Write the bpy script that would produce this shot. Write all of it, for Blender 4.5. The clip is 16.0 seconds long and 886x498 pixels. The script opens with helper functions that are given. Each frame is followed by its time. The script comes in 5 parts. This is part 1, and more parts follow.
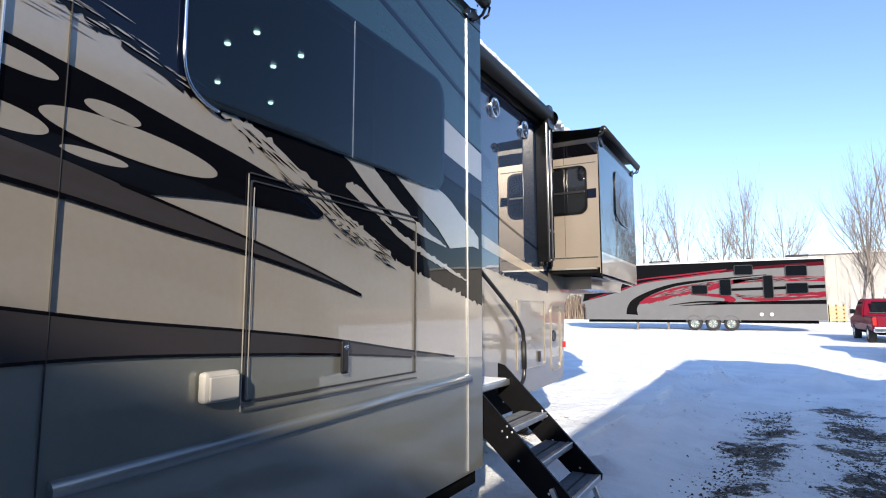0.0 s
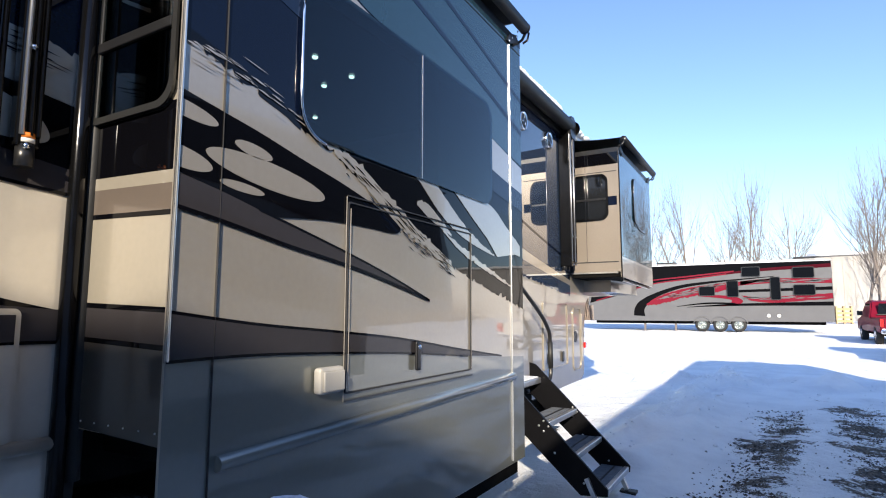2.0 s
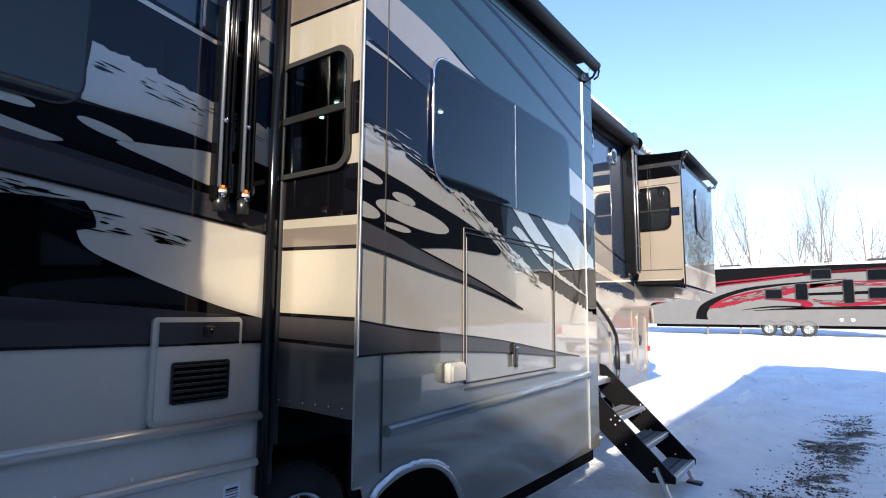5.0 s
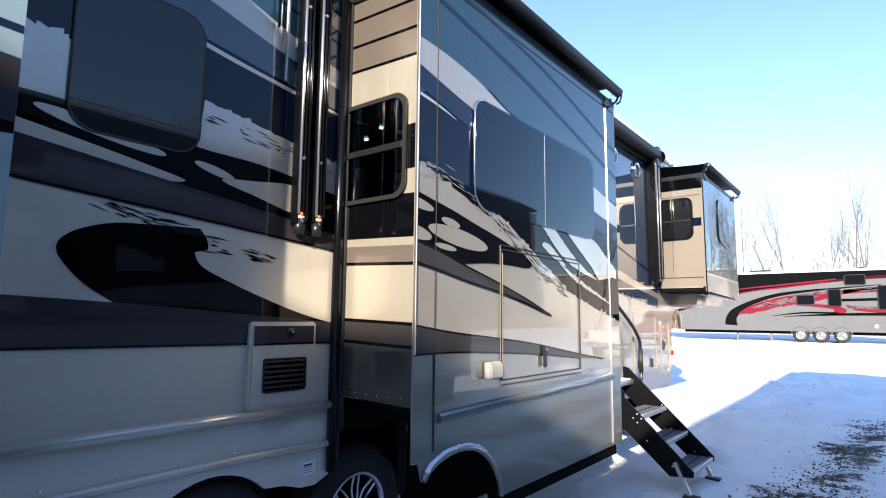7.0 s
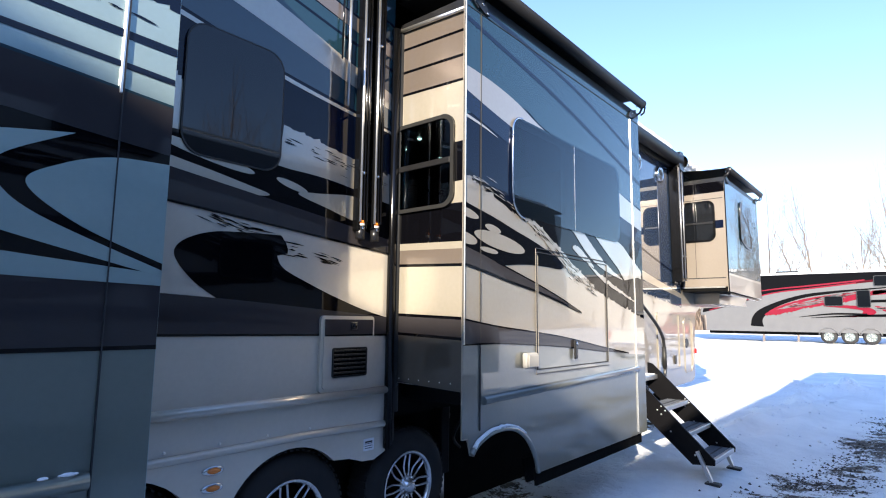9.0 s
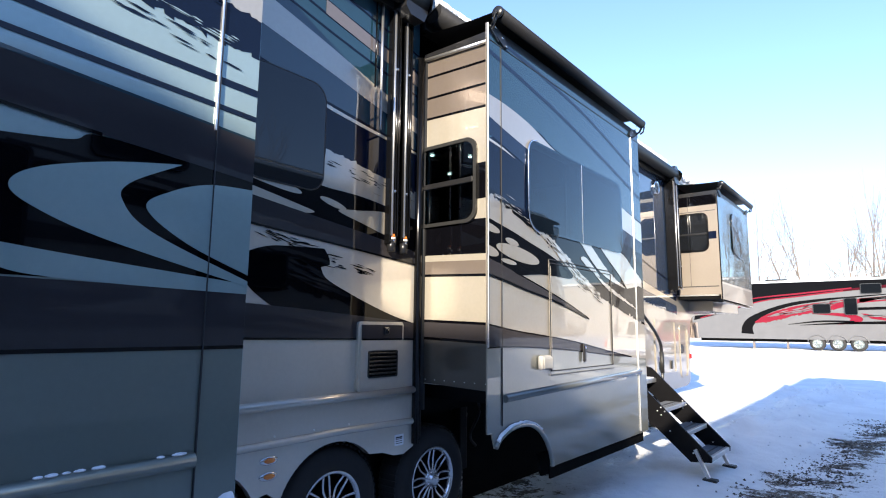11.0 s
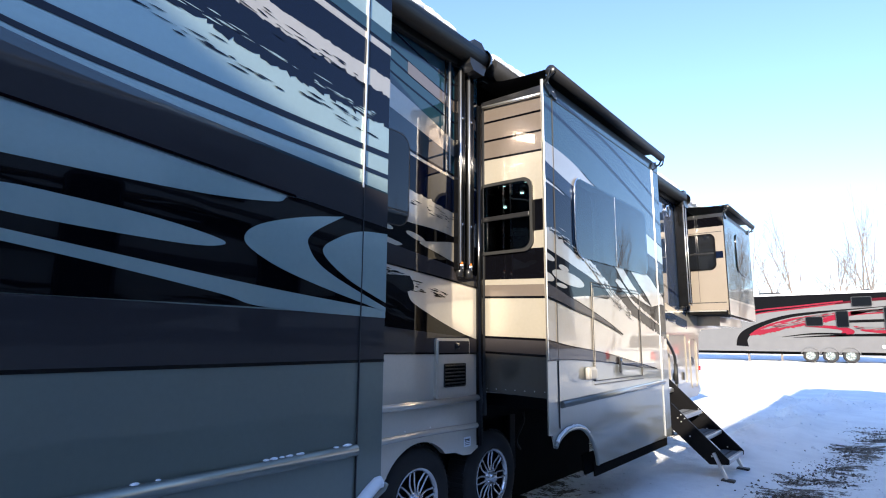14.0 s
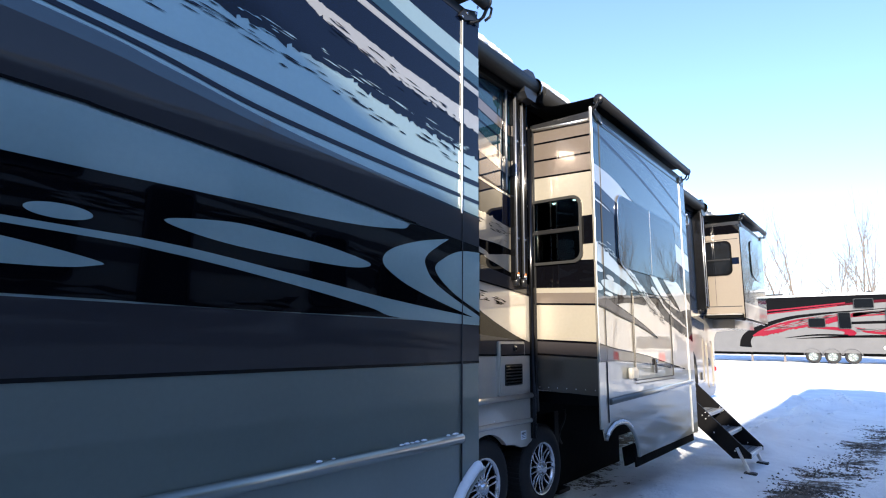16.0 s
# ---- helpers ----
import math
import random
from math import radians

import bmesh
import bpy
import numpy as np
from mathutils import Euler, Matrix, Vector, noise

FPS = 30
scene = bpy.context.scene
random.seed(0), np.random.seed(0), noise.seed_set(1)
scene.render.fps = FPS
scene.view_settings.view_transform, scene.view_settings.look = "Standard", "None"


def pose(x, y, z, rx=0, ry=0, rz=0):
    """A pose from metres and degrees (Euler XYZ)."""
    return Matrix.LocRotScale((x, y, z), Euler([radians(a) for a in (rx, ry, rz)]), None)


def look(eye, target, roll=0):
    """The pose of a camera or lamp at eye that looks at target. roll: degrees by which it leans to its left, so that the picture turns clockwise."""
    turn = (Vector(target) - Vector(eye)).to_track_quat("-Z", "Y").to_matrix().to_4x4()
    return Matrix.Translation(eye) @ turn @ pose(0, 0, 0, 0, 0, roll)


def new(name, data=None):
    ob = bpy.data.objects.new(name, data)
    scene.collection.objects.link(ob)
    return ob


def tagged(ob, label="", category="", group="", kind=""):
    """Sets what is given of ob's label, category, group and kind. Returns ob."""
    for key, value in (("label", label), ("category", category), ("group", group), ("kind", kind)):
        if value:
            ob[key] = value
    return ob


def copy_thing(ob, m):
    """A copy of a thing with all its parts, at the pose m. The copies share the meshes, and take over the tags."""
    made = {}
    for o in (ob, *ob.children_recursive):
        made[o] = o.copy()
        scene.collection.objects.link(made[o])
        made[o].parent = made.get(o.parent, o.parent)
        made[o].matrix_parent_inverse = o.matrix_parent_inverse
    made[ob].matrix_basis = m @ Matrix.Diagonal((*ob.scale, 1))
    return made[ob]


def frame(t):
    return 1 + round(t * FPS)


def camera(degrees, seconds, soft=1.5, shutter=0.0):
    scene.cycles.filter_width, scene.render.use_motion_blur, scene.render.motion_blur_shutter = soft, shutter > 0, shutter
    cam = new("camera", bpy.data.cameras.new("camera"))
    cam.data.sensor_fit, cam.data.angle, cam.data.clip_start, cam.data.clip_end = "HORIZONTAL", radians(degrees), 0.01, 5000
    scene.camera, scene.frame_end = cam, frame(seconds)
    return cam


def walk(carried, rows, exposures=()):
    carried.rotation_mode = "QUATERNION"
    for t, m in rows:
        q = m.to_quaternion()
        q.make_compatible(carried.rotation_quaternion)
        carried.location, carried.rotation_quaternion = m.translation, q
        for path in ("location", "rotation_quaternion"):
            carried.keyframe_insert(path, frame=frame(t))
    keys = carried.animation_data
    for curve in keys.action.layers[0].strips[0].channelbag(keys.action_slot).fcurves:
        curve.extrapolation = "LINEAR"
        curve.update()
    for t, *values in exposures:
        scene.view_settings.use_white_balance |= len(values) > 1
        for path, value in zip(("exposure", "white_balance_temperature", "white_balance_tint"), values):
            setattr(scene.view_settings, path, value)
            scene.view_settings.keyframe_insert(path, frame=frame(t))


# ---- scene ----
cam = camera(76.4, 16.0, 1.1)
PATH = [
    (0, (1.715, -0.647, 1.558), (0.733, 1.081, 1.779), -0.0),
    (0.5, (1.706, -0.779, 1.561), (0.724, 0.948, 1.786), 0.0),
    (1, (1.686, -0.882, 1.584), (0.696, 0.841, 1.808), 0.1),
    (1.5, (1.662, -0.974, 1.581), (0.666, 0.746, 1.804), 0.1),
    (2, (1.619, -1.093, 1.575), (0.625, 0.628, 1.798), 0.1),
    (2.5, (1.594, -1.22, 1.57), (0.602, 0.502, 1.794), 0.3),
    (3, (1.591, -1.333, 1.593), (0.594, 0.386, 1.821), 0.3),
    (3.5, (1.609, -1.448, 1.6), (0.577, 0.25, 1.829), 0.2),
    (4, (1.65, -1.549, 1.594), (0.557, 0.11, 1.824), 0.2),
    (6.5, (1.893, -2.168, 1.622), (0.702, -0.578, 1.859), 0.5),
    (7, (1.961, -2.262, 1.615), (0.738, -0.699, 1.858), 0.6),
    (7.5, (2.048, -2.385, 1.585), (0.807, -0.835, 1.828), 0.6),
    (8, (2.107, -2.502, 1.58), (0.838, -0.975, 1.823), 0.6),
    (8.5, (2.122, -2.6, 1.58), (0.84, -1.084, 1.821), 0.7),
    (9, (2.11, -2.691, 1.573), (0.829, -1.174, 1.82), 0.7),
    (9.2, (2.106, -2.741, 1.597), (0.837, -1.214, 1.839), 1.0),
    (11.5, (2.169, -3.221, 1.542), (0.915, -1.689, 1.827), 0.4),
    (12, (2.124, -3.356, 1.543), (0.871, -1.825, 1.834), 0.3),
    (12.5, (2.067, -3.496, 1.55), (0.815, -1.965, 1.849), 0.4),
    (13, (2.058, -3.63, 1.574), (0.815, -2.093, 1.879), 0.5),
    (13.5, (2.086, -3.763, 1.577), (0.85, -2.223, 1.892), 0.4),
    (14, (2.107, -3.938, 1.564), (0.877, -2.394, 1.886), 0.4),
    (14.5, (2.097, -4.102, 1.554), (0.868, -2.557, 1.876), 0.4),
    (15, (2.068, -4.285, 1.546), (0.839, -2.741, 1.869), 0.4),
    (15.5, (2.008, -4.472, 1.553), (0.78, -2.927, 1.876), 0.5),
    (16, (1.995, -4.653, 1.585), (0.767, -3.108, 1.907), 0.5),
]
EXPOSURE = [(0.0, 0.85), (2.0, 0.9), (4.0, 1.12), (7.0, 1.38), (9.0, 1.5), (12.5, 1.5), (16.0, 1.45)]
walk(cam, [(t, look(e, a, r)) for t, e, a, r in PATH], EXPOSURE)


# ---- light ----
SUN_AZ = math.atan2(0.42, -0.907)      # bearing of the sun, clockwise from +y
SUN_EL = radians(21)
world = bpy.data.worlds.new("sky")
scene.world = world
world.use_nodes = True
wn = world.node_tree.nodes
sky = wn.new("ShaderNodeTexSky")
sky.sky_type = "NISHITA"
sky.sun_disc = False
sky.sun_elevation = SUN_EL
sky.sun_rotation = SUN_AZ
sky.air_density, sky.dust_density, sky.ozone_density = 1.0, 0.15, 2.6
tint = wn.new("ShaderNodeMix")
tint.data_type, tint.blend_type = "RGBA", "MULTIPLY"
tint.inputs[0].default_value = 1.0
tint.inputs[7].default_value = (0.92, 0.93, 1.06, 1)
world.node_tree.links.new(sky.outputs[0], tint.inputs[6])
world.node_tree.links.new(tint.outputs[2], wn["Background"].inputs[0])
wn["Background"].inputs[1].default_value = 0.150
lamp = bpy.data.lights.new("sun", "SUN")
lamp.energy, lamp.angle, lamp.color = 5.0, radians(0.6), (1.0, 0.88, 0.70)
sun = new("sun", lamp)
sun.matrix_world = look((0.42 * 40, -0.907 * 40, 40 * math.tan(SUN_EL)), (0, 0, 0))


# ---- materials ----
def mat(name, rgb, rough=0.5, metal=0.0, coat=0.0, coat_rough=0.03, vary=0.12, scale=3.0, bump=0.0, bump_scale=40.0, spec=0.5):
    """A surface with broad and fine variation of its colour and a fine relief."""
    m = bpy.data.materials.new(name)
    m.use_nodes = True
    n, l = m.node_tree.nodes, m.node_tree.links
    b = n["Principled BSDF"]
    b.inputs["Roughness"].default_value = rough
    b.inputs["Metallic"].default_value = metal
    b.inputs["Specular IOR Level"].default_value = spec
    b.inputs["Coat Weight"].default_value = coat
    b.inputs["Coat Roughness"].default_value = coat_rough
    geo = n.new("ShaderNodeNewGeometry")
    big = n.new("ShaderNodeTexNoise")
    big.inputs["Scale"].default_value = scale
    big.inputs["Detail"].default_value = 5
    fine = n.new("ShaderNodeTexNoise")
    fine.inputs["Scale"].default_value = scale * 23
    fine.inputs["Detail"].default_value = 3
    for t in (big, fine):
        l.new(geo.outputs["Position"], t.inputs["Vector"])
    add = n.new("ShaderNodeMath")
    add.operation = "ADD"
    l.new(big.outputs[0], add.inputs[0])
    half = n.new("ShaderNodeMath")
    half.operation = "MULTIPLY"
    half.inputs[1].default_value = 0.5
    l.new(fine.outputs[0], half.inputs[0])
    l.new(half.outputs[0], add.inputs[1])
    ramp = n.new("ShaderNodeMapRange")
    ramp.inputs[1].default_value, ramp.inputs[2].default_value = 0.35, 1.15
    ramp.inputs[3].default_value, ramp.inputs[4].default_value = 1 - vary, 1 + vary
    l.new(add.outputs[0], ramp.inputs[0])
    mul = n.new("ShaderNodeVectorMath")
    mul.operation = "SCALE"
    mul.inputs[0].default_value = rgb
    l.new(ramp.outputs[0], mul.inputs["Scale"])
    l.new(mul.outputs[0], b.inputs["Base Color"])
    if bump:
        wave = n.new("ShaderNodeTexNoise")
        wave.inputs["Scale"].default_value = bump_scale
        wave.inputs["Detail"].default_value = 2
        l.new(geo.outputs["Position"], wave.inputs["Vector"])
        bp = n.new("ShaderNodeBump")
        bp.inputs["Strength"].default_value = 1.0
        bp.inputs["Distance"].default_value = bump
        l.new(wave.outputs[0], bp.inputs["Height"])
        l.new(bp.outputs[0], b.inputs["Normal"])
        l.new(bp.outputs[0], b.inputs["Coat Normal"])
    return m


def paint(name, rgb, rough=0.30, metal=0.45, spec=0.5, coat=1.0):
    """Clear-coated body paint with slightly wavy panels and a film of road dust."""
    return mat(name, rgb, rough, metal, coat=coat, coat_rough=0.02, vary=0.09, scale=1.7, bump=0.0012, bump_scale=2.2, spec=spec)


CHAMPAGNE = paint("champagne_paint", (0.40, 0.36, 0.303), 0.28, 0.5)
CREAM = paint("cream_paint", (0.465, 0.42, 0.345), 0.28, 0.5)
# champagne lightened to stand in for bounce light on the recessed rear wall
LIT_CHAMPAGNE = paint("linen_paint", (0.57, 0.52, 0.44), 0.28, 0.35)
LIT_CHAMPAGNE.node_tree.nodes["Principled BSDF"].inputs["Coat IOR"].default_value = 1.6
SILVER = paint("silver_paint", (0.19, 0.197, 0.178))
NAVY = paint("navy_paint", (0.003, 0.006, 0.018), 0.5, 0.0, 0.0, 0.62)
SLATE = paint("slate_blue_paint", (0.010, 0.034, 0.050), 0.5, 0.0, 0.05, 1.0)
MIRRORED = paint("polished_slate_paint", (0.022, 0.036, 0.066), 0.5, 0.0, 0.05, 1.0)
for glossy, ior in ((SLATE, 1.75), (CHAMPAGNE, 1.65), (SILVER, 1.6), (CREAM, 1.6)):
    glossy.node_tree.nodes["Principled BSDF"].inputs["Coat IOR"].default_value = ior
MIRRORED.node_tree.nodes["Principled BSDF"].inputs["Coat IOR"].default_value = 2.1
DEEP = paint("deep_blue_paint", (0.008, 0.016, 0.040), 0.5, 0.0, 0.0, 0.8)
BLACK = paint("black_paint", (0.002, 0.002, 0.003), 0.5, 0.0, 0.0, 0.62)
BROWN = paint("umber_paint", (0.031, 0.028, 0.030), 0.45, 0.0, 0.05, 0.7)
PEARL = paint("pearl_silver_paint", (0.31, 0.41, 0.40))
IRON = paint("iron_grey_paint", (0.17, 0.198, 0.178))
BRONZE = paint("bronze_paint", (0.105, 0.092, 0.075))
TAUPE = paint("taupe_paint", (0.19, 0.155, 0.13))
PANE = bpy.data.materials.new("privacy_glass")
PANE.use_nodes = True
pb = PANE.node_tree.nodes["Principled BSDF"]
pb.inputs["Base Color"].default_value = (0.045, 0.12, 0.16, 1)
pb.inputs["Transmission Weight"].default_value = 1.0
pb.inputs["Roughness"].default_value = 0.0
pb.inputs["IOR"].default_value = 1.46
LED = bpy.data.materials.new("ceiling_led")
LED.use_nodes = True
lb = LED.node_tree.nodes["Principled BSDF"]
lb.inputs["Emission Color"].default_value = (1.0, 0.66, 0.46, 1)
lb.inputs["Emission Strength"].default_value = 11.0
GLASS = mat("tinted_glass", (0.006, 0.007, 0.009), 0.02, coat=0.0, vary=0.05, bump=0.0006, bump_scale=1.3, spec=0.55)
RUBBER = mat("black_rubber", (0.012, 0.012, 0.012), 0.55, vary=0.3, scale=8, bump=0.0008, bump_scale=90)
TYRE = mat("tyre_rubber", (0.014, 0.014, 0.015), 0.8, vary=0.35, scale=9, bump=0.001, bump_scale=120)
PLASTIC = mat("black_plastic", (0.012, 0.012, 0.013), 0.32, vary=0.25, scale=11, bump=0.0003, bump_scale=160)
TRIM = mat("bright_trim", (0.78, 0.76, 0.72), 0.3, metal=0.9, vary=0.12, scale=7)
BLACKMETAL = mat("black_anodised", (0.03, 0.03, 0.032), 0.16, metal=0.9, vary=0.2, scale=6, bump=0.0004, bump_scale=30)
CHROME = mat("chrome", (0.75, 0.75, 0.76), 0.08, metal=1.0, vary=0.06)
ALLOY = mat("machined_alloy", (0.62, 0.63, 0.65), 0.25, metal=1.0, vary=0.1, scale=12)
STEEL = mat("powder_coated_steel", (0.004, 0.004, 0.005), 0.45, vary=0.3, scale=14, bump=0.0004, bump_scale=200, spec=0.12)
TREAD = mat("grit_tread", (0.13, 0.14, 0.155), 0.75, vary=0.4, scale=18, bump=0.002, bump_scale=220)
ALU = mat("mill_aluminium", (0.55, 0.56, 0.58), 0.35, metal=0.9, vary=0.15, scale=9)
# near black: the shade under the vehicles is put into this colour
UNDERSHADE = mat("underbelly", (0.006, 0.006, 0.006), 0.9, vary=0.4, scale=7, bump=0.002, bump_scale=30, spec=0.05)
WHITE = mat("white_plastic", (0.60, 0.58, 0.54), 0.4, vary=0.05, scale=9)
IVORY = mat("ivory_plastic", (0.40, 0.38, 0.34), 0.45, vary=0.08, scale=9)
ROOF = mat("white_roof", (0.78, 0.79, 0.80), 0.6, vary=0.08, scale=4)
FABRIC = mat("black_awning_fabric", (0.008, 0.008, 0.009), 0.55, vary=0.25, scale=6, bump=0.002, bump_scale=14, spec=0.35)
AMBER = mat("amber_lens", (0.75, 0.20, 0.02), 0.12, coat=1.0, vary=0.15, scale=30)
REDLENS = mat("red_lens", (0.5, 0.02, 0.015), 0.15, coat=1.0, vary=0.1, scale=30)
SNOWCAP = mat("settled_snow", (0.84, 0.86, 0.90), 0.75, vary=0.06, scale=20, bump=0.006, bump_scale=30)
BARK = mat("winter_bark", (0.19, 0.16, 0.14), 0.9, vary=0.35, scale=5)
BRUSHWOOD = mat("brushwood", (0.22, 0.17, 0.135), 0.95, vary=0.4, scale=2)
RED = paint("red_paint", (0.14, 0.004, 0.016), 0.4, 0.0, 0.1, 0.15)
GREY = paint("grey_paint", (0.115, 0.115, 0.12), 0.4, 0.1, 0.1, 0.1)
COAL = paint("coal_paint", (0.004, 0.004, 0.005), 0.4, 0.0, 0.0, 0.04)
MAROON = paint("maroon_paint", (0.05, 0.005, 0.010), 0.4, 0.0, 0.0, 0.05)
SMOKED = mat("smoked_glass", (0.004, 0.005, 0.007), 0.05, vary=0.05, spec=0.02)
SIDING = mat("grey_metal_siding", (0.36, 0.34, 0.32), 0.6, vary=0.14, scale=0.4)
PALE = paint("pale_body_paint", (0.47, 0.46, 0.44), 0.4, 0.1)
SANDY = paint("sand_paint", (0.28, 0.24, 0.20), 0.3, 0.35)
STONE = mat("wet_gravel", (0.045, 0.036, 0.028), 0.7, vary=0.8, scale=22)
LABELMAT = mat("paper_label", (0.75, 0.76, 0.78), 0.4, vary=0.08, scale=40)
FAINT = mat("sealed_joint", (0.05, 0.055, 0.065), 0.5, vary=0.1)
SEAM = mat("panel_gap", (0.02, 0.02, 0.022), 0.6, vary=0.2)
PALLET = mat("pallet_wood", (0.42, 0.30, 0.16), 0.85, vary=0.3, scale=6)


# ---- building blocks ----
def part(name, bm, material, parent=None, label=""):
    me = bpy.data.meshes.new(name)
    bm.normal_update()
    bm.to_mesh(me)
    bm.free()
    me.materials.append(material)
    ob = new(name, me)
    ob.parent = parent
    if label:
        ob["label"] = label
    return ob


def thing(name, label, category, group="", at=None):
    ob = new(name)
    ob.empty_display_size = 0.2
    if at is not None:
        ob.matrix_world = at
    return tagged(ob, label, category, group)


def box(x0, x1, y0, y1, z0, z1, bevel=0.0, bm=None):
    b = bmesh.new()
    bmesh.ops.create_cube(b, size=1)
    for v in b.verts:
        v.co = Vector(((x0 + x1) / 2 + v.co.x * (x1 - x0), (y0 + y1) / 2 + v.co.y * (y1 - y0), (z0 + z1) / 2 + v.co.z * (z1 - z0)))
    if bevel:
        bmesh.ops.bevel(b, geom=b.edges[:], offset=bevel, segments=2, affect="EDGES", profile=0.5)
    return join(bm, b)


def join(bm, b):
    if bm is None:
        return b
    me = bpy.data.meshes.new("tmp")
    b.to_mesh(me)
    b.free()
    bm.from_mesh(me)
    bpy.data.meshes.remove(me)
    return bm


def tube(points, radius, sides=10, bm=None, caps=True, end_radius=None):
    """A round bar along a line of points, tapering to end_radius."""
    b = bm or bmesh.new()
    pts = [Vector(p) for p in points]
    rings = []
    for i, p in enumerate(pts):
        d = (pts[min(i + 1, len(pts) - 1)] - pts[max(i - 1, 0)]).normalized()
        side = d.cross(Vector((0, 0, 1)))
        if side.length < 0.05:
            side = d.cross(Vector((0, 1, 0)))
        side.normalize()
        up = side.cross(d)
        r = radius if end_radius is None else radius + (end_radius - radius) * i / (len(pts) - 1)
        rings.append([b.verts.new(p + side * (r * math.cos(a)) + up * (r * math.sin(a))) for a in (2 * math.pi * k / sides for k in range(sides))])
    for a, c in zip(rings, rings[1:]):
        for k in range(sides):
            f = b.faces.new((a[k], a[(k + 1) % sides], c[(k + 1) % sides], c[k]))
            f.smooth = True
    if caps:
        b.faces.new(rings[0][::-1])
        b.faces.new(rings[-1])
    return b


def lathe(profile, centre, axis="x", n=40, bm=None):
    """Turns (radius, along) round an axis through the centre."""
    b = bm or bmesh.new()
    c = Vector(centre)
    rings = []
    for r, h in profile:
        ring = []
        for k in range(n):
            a = 2 * math.pi * k / n
            u, v = r * math.cos(a), r * math.sin(a)
            ring.append(b.verts.new(c + (Vector((h, u, v)) if axis == "x" else Vector((u, h, v)) if axis == "y" else Vector((u, v, h)))))
        rings.append(ring)
    for p, q in zip(rings, rings[1:]):
        for k in range(n):
            f = b.faces.new((p[k], p[(k + 1) % n], q[(k + 1) % n], q[k]))
            f.smooth = True
    bmesh.ops.recalc_face_normals(b, faces=b.faces[:])
    return b


def to3(p, plane, at):
    return (at, p[0], p[1]) if plane == "x" else (p[0], at, p[1]) if plane == "y" else (p[0], p[1], at)


def sheet(outline, plane, at, thick, bm=None):
    """A plate with the given outline; its face lies at `at`, its back `thick` behind (towards minus for x and z, plus for y)."""
    b = bm or bmesh.new()
    back = at + thick if plane == "y" else at - thick
    area = sum(p[0] * q[1] - q[0] * p[1] for p, q in zip(outline, outline[1:] + outline[:1]))
    pts = outline[::-1] if area < 0 else outline
    a = [b.verts.new(to3(p, plane, at)) for p in pts]
    c = [b.verts.new(to3(p, plane, back)) for p in pts]
    n = len(pts)
    b.faces.new(a)
    b.faces.new(c[::-1])
    for k in range(n):
        b.faces.new((a[k], c[k], c[(k + 1) % n], a[(k + 1) % n]))
    bmesh.ops.recalc_face_normals(b, faces=b.faces[-(n + 2):])
    return b


def curve(pts, n=8):
    """A smooth line through a few points."""
    if len(pts) < 3:
        return [tuple(p) for p in pts]
    out = []
    for i in range(len(pts) - 1):
        p0, p1, p2, p3 = (Vector(pts[max(0, min(len(pts) - 1, k))]) for k in (i - 1, i, i + 1, i + 2))
        for k in range(n):
            t = k / n
            out.append(tuple(0.5 * (2 * p1 + (p2 - p0) * t + (2 * p0 - 5 * p1 + 4 * p2 - p3) * t * t + (3 * p1 - p0 - 3 * p2 + p3) * t ** 3)))
    out.append(tuple(pts[-1]))
    return out


def ribbon(top, bottom):
    """The outline between an upper and a lower line, both running the same way."""
    return curve(top) + curve(bottom)[::-1]


def loop(pts):
    """A closed smooth outline."""
    m = len(pts)
    out = []
    for i in range(m):
        p0, p1, p2, p3 = (Vector(pts[(i + k) % m]) for k in (-1, 0, 1, 2))
        for k in range(6):
            t = k / 6
            out.append(tuple(0.5 * (2 * p1 + (p2 - p0) * t + (2 * p0 - 5 * p1 + 4 * p2 - p3) * t * t + (3 * p1 - p0 - 3 * p2 + p3) * t ** 3)))
    return out


def oval(cy, cz, a, b, tilt=0.0, lo=None):
    out = []
    for k in range(40):
        t = 2 * math.pi * k / 40
        u, v = a * math.cos(t), b * math.sin(t)
        y = cy + u
        out.append((y if lo is None else max(lo, y), cz + v + tilt * u))
    return out


def ragged(line, amp, step=0.017, seed=1):
    """The line torn like the edge of a dry brush stroke, with streaks that lean along it."""
    rnd = random.Random(seed)
    pts = curve(line, 10)
    out = []
    for p, q in zip(pts, pts[1:]):
        p, q = Vector(p), Vector(q)
        d = q - p
        m = max(1, int(d.length / step))
        for k in range(m):
            r = rnd.random()
            off = 0.7 * amp * (r ** 3) * rnd.choice((-1, 1))
            s = p + d * ((k + rnd.random() * 0.5) / m)
            out.append((s.x + abs(off) * 1.5, s.y + off))
    out.append(tuple(pts[-1]))
    for i in range(1, len(out)):
        if out[i][0] <= out[i - 1][0]:
            out[i] = (out[i - 1][0] + 0.0004, out[i][1])
    last = pts[-1][0]
    return [(min(y, last), z) for y, z in out]


